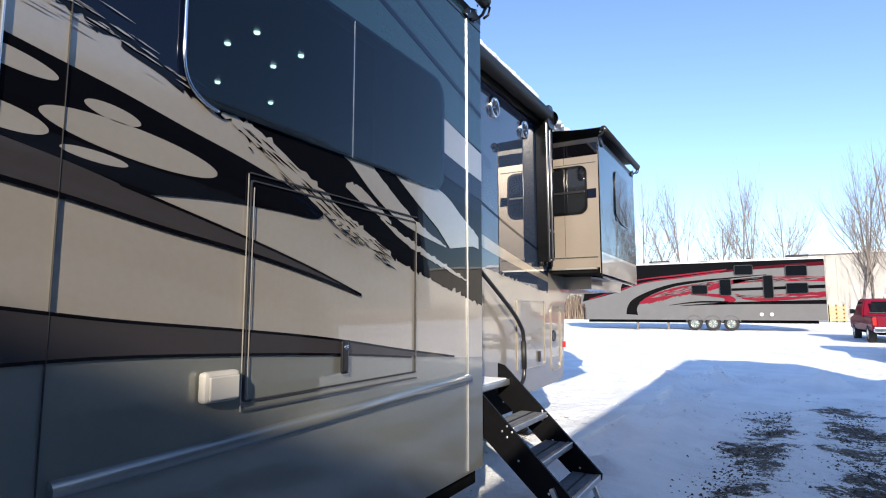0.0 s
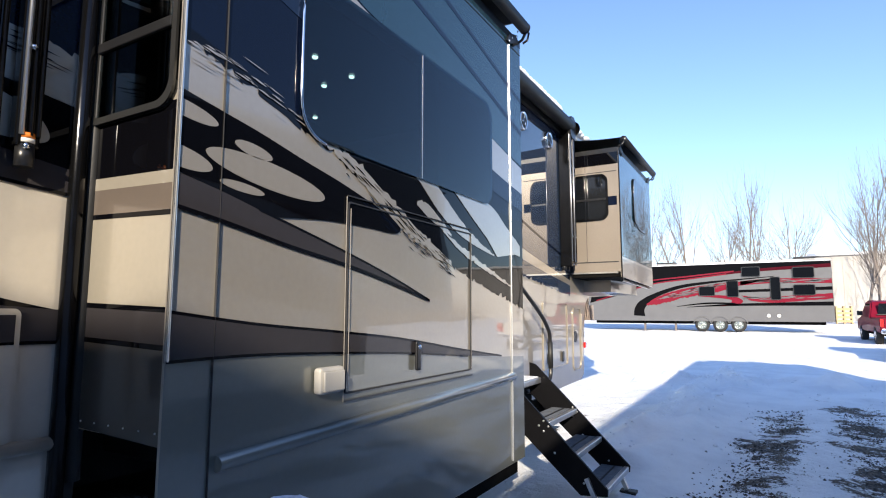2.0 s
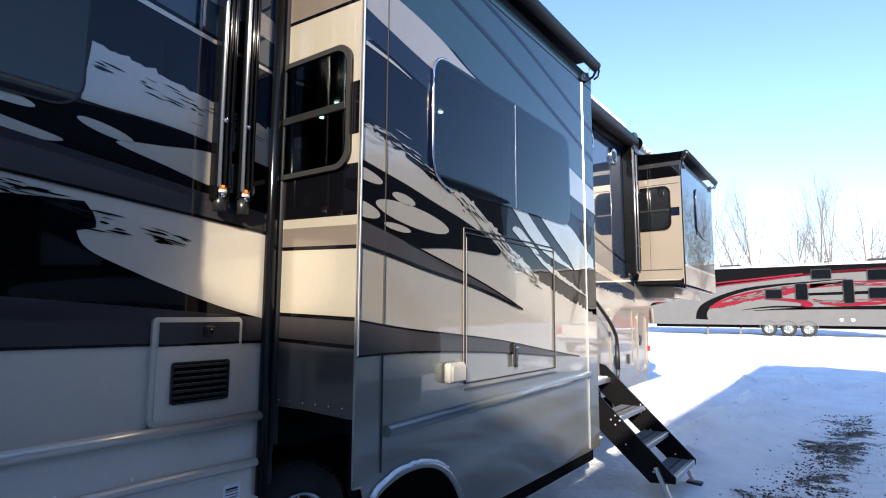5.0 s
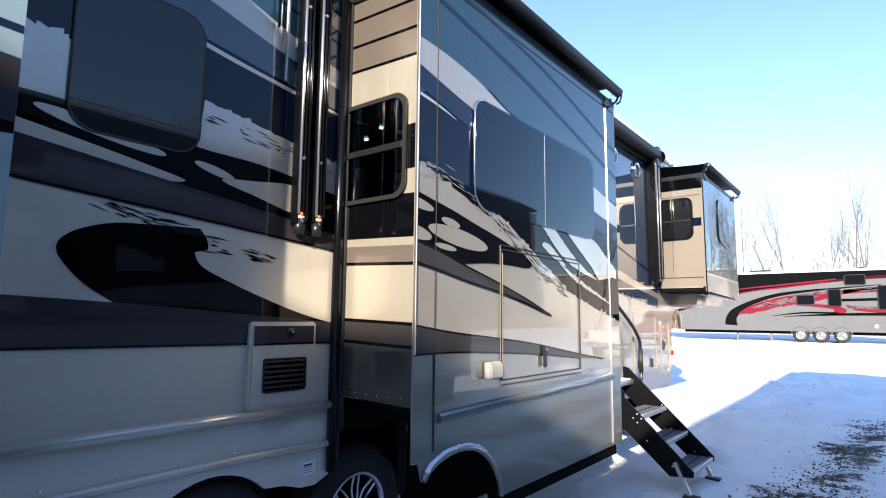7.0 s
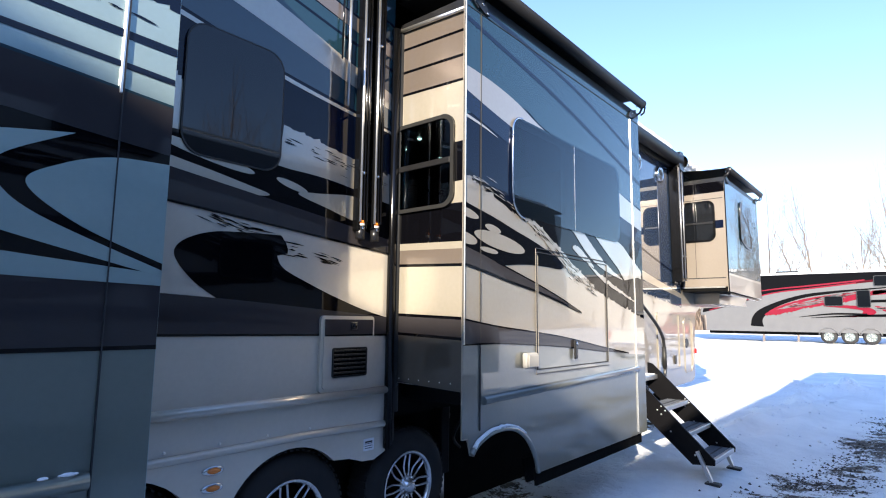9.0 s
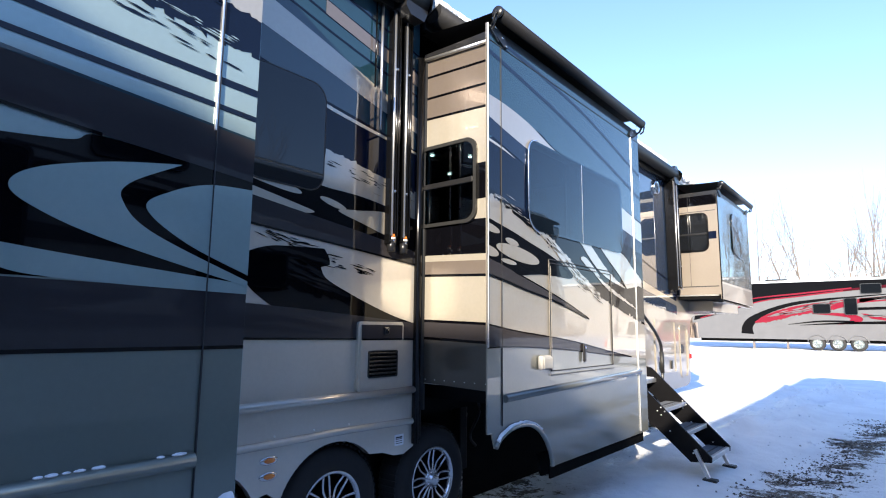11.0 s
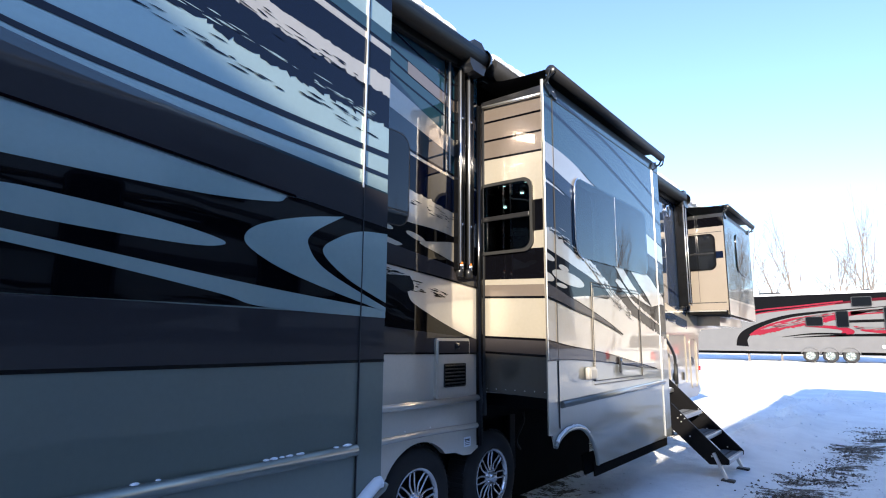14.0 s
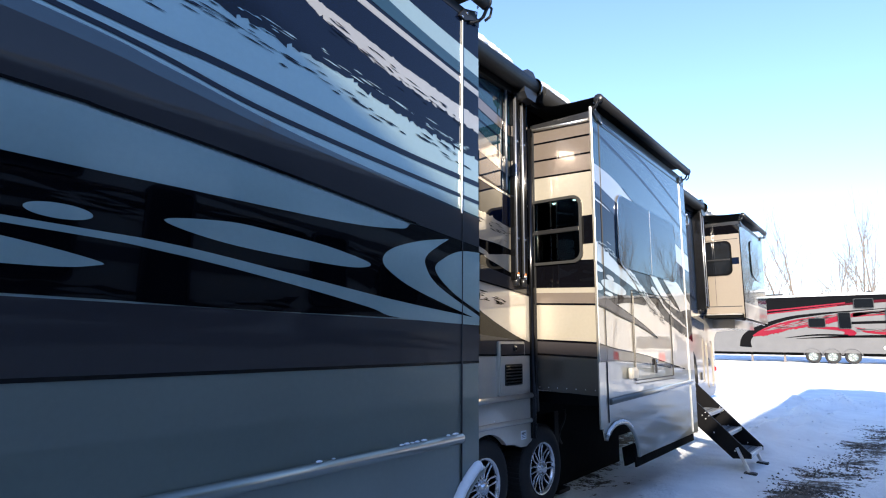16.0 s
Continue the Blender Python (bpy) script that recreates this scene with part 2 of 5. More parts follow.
def flecks(line, count, spread, length, seed, plane, at, lo=-9, hi=9):
    """Loose slivers of a dry brush stroke, scattered along a line."""
    rnd = random.Random(seed)
    pts = curve(line, 10)
    b = bmesh.new()
    for _ in range(count):
        i = rnd.randrange(len(pts) - 1)
        p, d = Vector(pts[i]), (Vector(pts[i + 1]) - Vector(pts[i])).normalized()
        n = Vector((-d.y, d.x))
        c = p + n * rnd.gauss(0, spread) + d * rnd.uniform(-0.03, 0.03)
        L, w = length * rnd.uniform(0.3, 1.3), length * rnd.uniform(0.03, 0.11)
        o = [c - d * L, c - d * L * 0.3 + n * w, c + d * L * 0.4 + n * w * rnd.uniform(0.3, 1), c + d * L, c + d * L * 0.2 - n * w * 0.6]
        if min(q.x for q in o) > lo and max(q.x for q in o) < hi:
            b.faces.new([b.verts.new(to3(q, plane, at)) for q in o])
    bmesh.ops.recalc_face_normals(b, faces=b.faces[:])
    for f in b.faces:
        if (plane == "x" and f.normal.x < 0) or (plane == "y" and f.normal.y > 0):
            f.normal_flip()
    return b


def rounded(y0, y1, z0, z1, r, n=6):
    out = []
    for cy, cz, a0 in ((y1 - r, z1 - r, 0), (y0 + r, z1 - r, 90), (y0 + r, z0 + r, 180), (y1 - r, z0 + r, 270)):
        for k in range(n + 1):
            a = radians(a0 + 90 * k / n)
            out.append((cy + r * math.cos(a), cz + r * math.sin(a)))
    return out


def hoop(outline, plane, at, width, depth):
    """A frame that follows an outline, `width` wide inwards."""
    b = bmesh.new()
    cx = sum(p[0] for p in outline) / len(outline)
    cz = sum(p[1] for p in outline) / len(outline)
    hx = max(abs(p[0] - cx) for p in outline)
    hz = max(abs(p[1] - cz) for p in outline)
    inner = [(cx + (p[0] - cx) * (1 - width / hx), cz + (p[1] - cz) * (1 - width / hz)) for p in outline]
    back = at + depth if plane == "y" else at - depth
    rings = [[b.verts.new(to3(p, plane, d)) for p in o] for o, d in ((outline, back), (outline, at), (inner, at), (inner, back))]
    n = len(outline)
    for p, q in zip(rings, rings[1:]):
        for k in range(n):
            b.faces.new((p[k], p[(k + 1) % n], q[(k + 1) % n], q[k]))
    bmesh.ops.recalc_face_normals(b, faces=b.faces[:])
    return b


def decal(name, outline, material, parent, at, layer, plane="x"):
    """A field of paint, a hair proud of the one below it."""
    d = at + 0.0016 * layer if plane == "x" else at - 0.0016 * layer
    return part(name, sheet(outline, plane, d, 0.0012), material, parent)


def carve(ob, cutter):
    """Takes a solid out of a mesh, for openings."""
    me = bpy.data.meshes.new("cutter")
    cutter.to_mesh(me)
    tool = new("cutter", me)
    cut = ob.modifiers.new("opening", "BOOLEAN")
    cut.operation, cut.solver, cut.object = "DIFFERENCE", "EXACT", tool
    bpy.context.view_layer.update()
    done = bpy.data.meshes.new_from_object(ob.evaluated_get(bpy.context.evaluated_depsgraph_get()))
    ob.modifiers.remove(cut)
    old = ob.data
    ob.data = done
    bpy.data.meshes.remove(old)
    bpy.data.objects.remove(tool)
    bpy.data.meshes.remove(me)
    # what the opening has cut apart becomes pieces of their own
    b = bmesh.new()
    b.from_mesh(done)
    left = set(b.verts)
    islands = []
    while left:
        grown, stack = set(), [next(iter(sorted(left, key=lambda v: v.index)))]
        while stack:
            v = stack.pop()
            if v not in grown:
                grown.add(v)
                stack += [e.other_vert(v) for e in v.link_edges]
        left -= grown
        islands.append({v.index for v in grown})
    b.free()
    for k, keep in enumerate(islands if len(islands) > 1 else ()):
        q = bmesh.new()
        q.from_mesh(done)
        bmesh.ops.delete(q, geom=[v for v in q.verts if v.index not in keep], context="VERTS")
        data = bpy.data.meshes.new(ob.name)
        q.to_mesh(data)
        q.free()
        data.materials.append(done.materials[0])
        if k == 0:
            ob.data = data
        else:
            piece = new(ob.name.split(".")[0], data)
            piece.parent = ob.parent


def band(y0, y1, za, zb, zc=None, zd=None):
    """A straight stripe from y0 (heights za to zb) to y1 (zc to zd)."""
    zc, zd = (za if zc is None else zc), (zb if zd is None else zd)
    return [(y0, za), (y1, zc), (y1, zd), (y0, zb)]


def line_strip(pts, width):
    c = curve(pts)
    return [(y, z + width / 2) for y, z in c] + [(y, z - width / 2) for y, z in c[::-1]]


# ---- ground ----
def ground_height(x, y):
    rise = 0.0145 * max(0.0, min(y, 60) - 5)
    rough = 0.034 * noise.noise(Vector((x * 1.3, y * 0.8, 0))) + 0.013 * noise.noise(Vector((x * 4.1, y * 2.6, 5))) + 0.04 * noise.noise(Vector((x * 0.23, y * 0.23, 3)))
    ruts = 0
    for x0, x1, w in ((0.75, 1.75, 0.34), (2.35, 2.85, 0.34)):
        mid = x0 + (x1 - x0) * (y - 3) / 6.5
        ruts -= 0.035 * math.exp(-((x - mid) / w) ** 2) if 1 < y < 11 else 0
    bank = 0.27 * math.exp(-((x - 0.25 - 0.09 * (y - 8)) / 0.45) ** 2) * max(0, noise.noise(Vector((x * 2.3, y * 0.8, 7))) + 0.35) if 5 < y < 14 else 0
    ridge = 0.36 * math.exp(-((y - 12.2 - 0.25 * x) / 0.5) ** 2) * max(0, noise.noise(Vector((x * 1.7, y * 1.7, 11))) + 0.3) if -1 < x < 7 else 0
    near = 1.0 if -20 < x < 20 and -15 < y < 45 else 0.0
    return rise + near * (rough + ruts + bank + ridge)


def axis_steps(lo, fine_lo, fine_hi, hi, fine, grow):
    out = [fine_lo]
    while out[-1] < fine_hi:
        out.append(out[-1] + fine)
    s = fine
    while out[-1] < hi:
        s *= grow
        out.append(out[-1] + s)
    s = fine
    while out[0] > lo:
        s *= grow
        out.insert(0, out[0] - s)
    return out


def build_ground():
    xs = axis_steps(-900, -1.5, 6.5, 900, 0.09, 1.16)
    ys = axis_steps(-500, 1.0, 15.0, 1500, 0.10, 1.13)
    verts = [(x, y, ground_height(x, y)) for y in ys for x in xs]
    n = len(xs)
    faces = [(j * n + i, j * n + i + 1, (j + 1) * n + i + 1, (j + 1) * n + i) for j in range(len(ys) - 1) for i in range(n - 1)]
    me = bpy.data.meshes.new("ground")
    me.from_pydata(verts, [], faces)
    for p in me.polygons:
        p.use_smooth = True
    ob = new("ground", me)
    m = bpy.data.materials.new("snow_and_gravel")
    m.use_nodes = True
    nd, l = m.node_tree.nodes, m.node_tree.links
    b = nd["Principled BSDF"]
    geo = nd.new("ShaderNodeNewGeometry")
    sep = nd.new("ShaderNodeSeparateXYZ")
    l.new(geo.outputs["Position"], sep.inputs[0])

    def node(op, a, c=None):
        q = nd.new("ShaderNodeMath")
        q.operation = op
        for i, v in enumerate((a, c)):
            if v is None:
                continue
            if isinstance(v, (int, float)):
                q.inputs[i].default_value = v
            else:
                l.new(v, q.inputs[i])
        return q.outputs[0]

    def noisy(scale, detail=6, rough=0.6):
        t = nd.new("ShaderNodeTexNoise")
        t.inputs["Scale"].default_value, t.inputs["Detail"].default_value, t.inputs["Roughness"].default_value = scale, detail, rough
        l.new(geo.outputs["Position"], t.inputs["Vector"])
        return t.outputs[0]
    x, y = sep.outputs[0], sep.outputs[1]
    # two wheel tracks worn down to the gravel
    bare = None
    for x0, slope, w, y0, y1 in ((0.74, 0.118, 0.42, 1.0, 9.0), (2.24, 0.048, 0.46, 1.0, 10.4), (-1.95, 0.0, 1.15, -7, 7.2), (-1.75, 0.0, 1.55, -7, 2.2)):
        mid = node("ADD", node("MULTIPLY", y, slope), x0)
        d = node("DIVIDE", node("ABSOLUTE", node("SUBTRACT", x, mid)), w)
        across = node("SUBTRACT", 1.0, node("MULTIPLY", d, d))
        ends = node("MINIMUM", node("SUBTRACT", y, y0), node("SUBTRACT", y1, y))
        one = node("MINIMUM", across, ends)
        bare = one if bare is None else node("MAXIMUM", bare, one)
    grit = node("ADD", node("ADD", node("MULTIPLY", noisy(1.3, 3), 2.9), node("MULTIPLY", noisy(7.0, 6, 0.75), 2.4)), node("MULTIPLY", noisy(34.0, 4, 0.7), 1.5))
    cover = node("ADD", node("MULTIPLY", node("MAXIMUM", bare, -1.2), 0.55), node("SUBTRACT", grit, 3.79))
    mask = nd.new("ShaderNodeMapRange")
    mask.inputs[1].default_value, mask.inputs[2].default_value = 0.0, 0.12
    l.new(cover, mask.inputs[0])
    snow = nd.new("ShaderNodeValToRGB")
    snow.color_ramp.elements[0].position, snow.color_ramp.elements[0].color = 0.34, (0.80, 0.81, 0.83, 1)
    snow.color_ramp.elements[1].position, snow.color_ramp.elements[1].color = 0.58, (0.93, 0.94, 0.95, 1)
    l.new(noisy(1.1, 7), snow.inputs[0])
    grav = nd.new("ShaderNodeValToRGB")
    grav.color_ramp.elements[0].position, grav.color_ramp.elements[0].color = 0.40, (0.008, 0.008, 0.009, 1)
    grav.color_ramp.elements[1].position, grav.color_ramp.elements[1].color = 0.66, (0.20, 0.14, 0.09, 1)
    l.new(noisy(15.0, 6, 0.8), grav.inputs[0])
    mix = nd.new("ShaderNodeMix")
    mix.data_type = "RGBA"
    l.new(mask.outputs[0], mix.inputs[0])
    l.new(snow.outputs[0], mix.inputs[6])
    l.new(grav.outputs[0], mix.inputs[7])
    l.new(mix.outputs[2], b.inputs["Base Color"])
    b.inputs["Roughness"].default_value = 0.7
    b.inputs["Subsurface Weight"].default_value = 0.0
    bp = nd.new("ShaderNodeBump")
    bp.inputs["Strength"].default_value, bp.inputs["Distance"].default_value = 1.0, 0.06
    h = node("ADD", node("MULTIPLY", noisy(5.0, 8, 0.65), 1.0), node("MULTIPLY", mask.outputs[0], node("ADD", node("MULTIPLY", noisy(45.0, 3), 0.7), -0.7)))
    l.new(h, bp.inputs["Height"])
    l.new(bp.outputs[0], b.inputs["Normal"])
    me.materials.append(m)
    return tagged(ob, "snow-covered yard with two wheel tracks worn to gravel", "ground", kind="structure")


build_ground()


def build_stones():
    rnd = random.Random(5)
    b = bmesh.new()
    for _ in range(4200):
        k = rnd.random() < 0.5
        y = 2.6 + 6.8 * rnd.random() ** 1.4
        x = (0.74 + 0.118 * y if k else 2.24 + 0.048 * y) + rnd.gauss(0, 0.21)
        if noise.noise(Vector((x * 2.1, y * 1.3, 2))) < -0.12:
            continue
        s = rnd.uniform(0.006, 0.026) * (0.6 + 0.6 * rnd.random())
        z = ground_height(x, y)
        vs = [b.verts.new((x + s * rnd.uniform(0.6, 1.2) * math.cos(a), y + s * rnd.uniform(0.6, 1.2) * math.sin(a), z - 0.004)) for a in (0, 1.3, 2.5, 3.8, 5.1)]
        top = b.verts.new((x, y, z + s * rnd.uniform(0.4, 0.8)))
        for i in range(5):
            b.faces.new((vs[i], vs[(i + 1) % 5], top))
    tagged(part("gravel", b, STONE), "loose dark gravel stones lying in the wheel tracks", "gravel", kind="stuff")
    c = bmesh.new()
    for _ in range(420):
        y = rnd.uniform(5.5, 14)
        x = 0.2 + 0.09 * (y - 8) + rnd.gauss(0, 0.35) if rnd.random() < 0.6 else rnd.uniform(0, 5)
        if rnd.random() < 0.4:
            y = 12.2 + 0.25 * x + rnd.gauss(0, 0.35)
        s = rnd.uniform(0.008, 0.032) * rnd.random() + 0.006
        q = bmesh.new()
        bmesh.ops.create_icosphere(q, subdivisions=1, radius=s)
        for v in q.verts:
            v.co = Vector((v.co.x * 1.3, v.co.y, v.co.z * 0.7)) * rnd.uniform(0.55, 1.3) + Vector((x, y, ground_height(x, y) + s * 0.3))
        join(c, q)
    tagged(part("snow_clods", c, SNOWCAP), "broken clods of ploughed snow on the yard", "snow", kind="stuff")


build_stones()

# ---- the large trailer beside the path ----
W = -0.68          # plane of the main wall; the room boxes stand out to x = 0
rv = thing("fifth_wheel_trailer", "long champagne, navy and black fifth-wheel trailer with slide-outs extended", "trailer")


def arch(cy, r, z0, squash=1.0, a0=180, a1=0, n=14):
    return [(cy + r * math.cos(radians(a0 + (a1 - a0) * k / n)), z0 + squash * r * math.sin(radians(a0 + (a1 - a0) * k / n))) for k in range(n + 1)]


def main_shell():
    # rear wall panel with scalloped skirt over the wheels
    skirt = [(-6.4, 0.60), (-2.12, 0.60)] + arch(-1.64, 0.42, 0.44, 0.93, 165, 25) + [(-1.17, 0.62)] + arch(-0.69, 0.42, 0.42, 0.98, 160, 45) + [(-0.27, 0.70), (-0.16, 0.665), (-0.06, 0.66), (0.04, 0.70)]
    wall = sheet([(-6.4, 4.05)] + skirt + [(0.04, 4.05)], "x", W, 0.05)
    part("side_wall", wall, LIT_CHAMPAGNE, rv)
    front = [(2.6, 0.58), (6.68, 0.66)] + curve([(6.68, 0.66), (6.82, 0.72), (6.86, 0.85), (6.92, 1.45), (7.0, 1.70), (7.2, 1.80)], 5)[1:] + [(10.4, 1.92), (10.8, 2.2), (10.9, 3.2), (10.5, 3.85), (10.0, 4.05), (2.6, 4.05)]
    part("side_wall", sheet(front, "x", W, 0.05), CHAMPAGNE, rv)
    part("body", box(-3.1, W - 0.05, -6.4, 6.7, 1.12, 4.04), UNDERSHADE, rv)
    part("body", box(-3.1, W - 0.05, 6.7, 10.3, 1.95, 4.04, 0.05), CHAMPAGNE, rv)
    part("chassis", box(-2.9, -1.15, -6.2, 6.6, 0.30, 1.12), UNDERSHADE, rv)
    part("chassis_beam", box(-1.14, -1.02, -6.2, 6.6, 0.78, 1.0), STEEL, rv)
    part("rear_wall", box(-3.1, W, -6.45, -6.4, 0.6, 4.05), SILVER, rv)
    part("far_wall", box(-3.15, -3.1, -6.4, 7, 0.6, 4.05), SILVER, rv)
    part("roof", box(-3.12, W + 0.02, -6.45, 10.3, 4.05, 4.12, 0.02), ROOF, rv)
    # snow lying on the roof edge
    rnd = random.Random(3)
    b = bmesh.new()
    for k in range(90):
        y = -6.3 + k * 0.18
        q = bmesh.new()
        bmesh.ops.create_icosphere(q, subdivisions=2, radius=1)
        s = Vector((0.34, 0.2, 0.05 + 0.03 * rnd.random()))
        for v in q.verts:
            v.co = Vector((v.co.x * s.x, v.co.y * s.y, v.co.z * s.z)) + Vector((-0.93 + 0.05 * rnd.random(), y, 4.14))
        for f in q.faces:
            f.smooth = True
        join(b, q)
    tagged(part("roof_snow", b, SNOWCAP, rv), kind="stuff")
    # gooseneck underside flare and its lower box
    flare = [(6.95, 1.86), (8.75, 1.86), (8.62, 2.10), (6.95, 2.10)]
    part("gooseneck_skirt", sheet(flare, "x", -0.30, 0.38), CHAMPAGNE, rv)
    part("gooseneck_rail", box(-0.34, -0.24, 7.0, 8.6, 2.02, 2.05), BLACKMETAL, rv)
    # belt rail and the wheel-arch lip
    part("belt_rail", tube([(W + 0.012, -1.78, 1.10), (W + 0.012, 0.035, 1.10)], 0.026, 12), LIT_CHAMPAGNE, rv)
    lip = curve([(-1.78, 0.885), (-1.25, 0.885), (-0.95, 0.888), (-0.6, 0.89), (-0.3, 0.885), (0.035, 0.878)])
    part("skirt_ledge", tube([(W + 0.006, y, z) for y, z in lip], 0.022, 10), LIT_CHAMPAGNE, rv)
    b = bmesh.new()
    for y in (-1.7, -1.42, -1.14, -0.86, -0.58):
        lathe([(0.0, 0.0), (0.008, 0.0), (0.007, 0.004), (0.0, 0.005)], (W, y, 0.925), n=8, bm=b)
    tagged(part("screw_row", b, TRIM, rv), kind="stuff")
    # vertical gasket and trim where the wall meets the room box
    part("gasket", tube([(W + 0.018, 0.042, 0.72), (W + 0.018, 0.042, 3.66)], 0.030, 14), BLACKMETAL, rv)
    part("gasket", tube([(W + 0.012, 0.100, 0.95), (W + 0.012, 0.100, 3.66)], 0.030, 12), RUBBER, rv)
    part("gasket", box(W - 0.04, W + 0.004, 0.03, 0.12, 0.75, 3.66, 0.01), RUBBER, rv)
    # label on the skirt, with unreadable print as bars
    lab = part("sticker", sheet(rounded(-0.155, -0.065, 0.725, 0.80, 0.004), "x", W + 0.003, 0.003), LABELMAT, rv, "white paper notice")
    b = bmesh.new()
    for k in range(4):
        sheet(band(-0.145, -0.08, 0.785 - k * 0.014, 0.781 - k * 0.014 - (0.006 if k == 0 else 0)), "x", W + 0.0036, 0.0005, b)
    part("print_bars", b, SEAM, lab)
    for z in (0.80, 0.715):
        light = part("marker_light", lathe([(0.06, 0.0), (0.058, 0.010), (0.045, 0.014), (0.0, 0.014)], (0, 0, 0), n=24), CHROME, rv, "chrome oval marker lamp")
        light.scale = (1, 1, 0.42)
        light.location = (W, -1.17, z)
        part("lens", lathe([(0.036, 0.012), (0.034, 0.022), (0.02, 0.028), (0.0, 0.029)], (0, 0, 0), n=20), AMBER, light, "amber lens")


main_shell()


def rear_wall_graphics():
    a = W
    y0, y1 = -1.80, 0.038

    def d(name, o, m, k):
        decal(name, o, m, rv, a, k)
    d("paint_field", [(y0, 2.15), (y1, 2.05), (y1, 4.04), (y0, 4.04)], NAVY, 1)
    d("paint_field", [(y0, 3.22), (-1.32, 3.12), (-0.87, 3.02), (-0.36, 2.95), (y1, 2.90), (y1, 4.04), (y0, 4.04)], SLATE, 2)
    d("paint_stripe", ribbon([(y0, 3.19), (-1.32, 3.10), (-0.87, 3.00), (-0.36, 2.93), (y1, 2.885)], [(y0, 3.16), (-1.32, 3.075), (-0.87, 2.975), (-0.36, 2.908), (y1, 2.868)]), CREAM, 3)
    d("paint_stripe", ribbon([(y0, 3.66), (-0.9, 3.42), (-0.4, 3.27), (y1, 3.16)], [(y0, 3.44), (-0.9, 3.24), (-0.4, 3.12), (y1, 3.04)]), CHAMPAGNE, 3)
    for z in (3.52, 3.62, 3.72, 3.86):
        d("pin_stripe", line_strip([(y0, z + 0.22), (-0.9, z), (y1, z - 0.18)], 0.018), NAVY, 3)
    d("paint_stripe", ribbon([(-0.9, 3.72), (y1, 3.52)], [(-0.9, 3.62), (y1, 3.42)]), TAUPE, 4)
    d("paint_field", [(y0, 2.78)] + ragged([(y0, 2.78), (-1.6, 2.80), (-1.44, 2.76)], 0.04, seed=2) + [(-1.44, 2.50), (y0, 2.46)], CHAMPAGNE, 2)
    up = ragged([(-0.86, 2.70), (-0.62, 2.66), (-0.36, 2.62), (y1, 2.57)], 0.03, seed=4)
    d("brush_stroke", up + curve([(y1, 2.36), (-0.36, 2.42), (-0.6, 2.44), (-0.88, 2.44)]), CHAMPAGNE, 2)
    tagged(part("dry_brush", flecks([(-0.85, 2.62), (-0.4, 2.56), (-0.05, 2.51)], 46, 0.025, 0.05, 6, "x", a + 0.0052, -0.88, y1), NAVY, rv), kind="stuff")
    d("paint_field", ribbon([(y0, 2.50), (-1.4, 2.50), (-0.95, 2.45), (-0.45, 2.42), (y1, 2.36)], [(y0, 2.31), (-1.1, 2.26), (-0.45, 2.17), (y1, 2.10)]), BLACK, 4)
    for o in (oval(-1.30, 2.41, 0.27, 0.032, -0.16), oval(-0.78, 2.345, 0.11, 0.022, -0.2)):
        d("paint_oval", o, CREAM, 5)
    d("paint_oval", loop([(y0, 2.40), (-1.4, 2.35), (-1.1, 2.30), (-0.93, 2.265), (-1.05, 2.245), (-1.3, 2.27), (y0, 2.32)]), CREAM, 5)
    d("paint_oval", loop([(-0.74, 2.305), (-0.55, 2.335), (-0.3, 2.36), (-0.12, 2.30), (-0.06, 2.22), (-0.12, 2.185), (-0.3, 2.20), (-0.52, 2.25)]), CREAM, 5)
    d("paint_stripe", ribbon([(y0, 2.345), (-1.12, 2.262), (-0.46, 2.18), (y1, 2.11)], [(y0, 2.165), (-1.6, 2.145), (-0.81, 2.085), (y1, 2.015)]), BROWN, 6)
    d("pin_stripe", line_strip([(y0, 2.165), (-1.6, 2.145), (-0.81, 2.085), (y1, 2.015)], 0.012), BLACK, 7)
    d("paint_field", [(y0, 2.16), (-1.6, 2.14), (-0.81, 2.08), (y1, 2.01), (y1, 1.56), (y0, 1.66)], LIT_CHAMPAGNE, 1.5)
    d("paint_swoosh", curve([(-1.19, 1.655), (-1.34, 1.75), (-1.44, 1.87), (-1.40, 1.95), (-1.25, 2.01), (-1.05, 2.03), (-0.84, 2.04)]) + ragged([(-0.84, 2.04), (-0.80, 1.99), (-0.79, 1.94)], 0.01, seed=8) + curve([(-0.86, 1.92), (-0.81, 1.85), (-0.62, 1.77), (-0.44, 1.705), (-0.2, 1.63), (y1, 1.575)]) + [(-0.44, 1.60), (-0.8, 1.63)], BLACK, 3)
    tagged(part("dry_brush", flecks([(-0.85, 1.97), (-0.6, 1.95), (-0.42, 1.92)], 22, 0.018, 0.07, 9, "x", a + 0.0072, -0.9, y1), BLACK, rv), kind="stuff")
    tagged(part("dry_brush", flecks([(-1.3, 2.10), (-1.1, 2.05), (-0.95, 2.04)], 26, 0.015, 0.06, 10, "x", a + 0.0072, y0, y1), BLACK, rv), kind="stuff")
    d("paint_stripe", ribbon([(y0, 1.695), (-1.17, 1.665), (-0.5, 1.62), (y1, 1.58)], [(y0, 1.482), (-0.8, 1.472), (y1, 1.462)]), BROWN, 4)
    d("pin_stripe", line_strip([(y0, 1.482), (-0.8, 1.472), (y1, 1.462)], 0.012), BLACK, 5)


rear_wall_graphics()


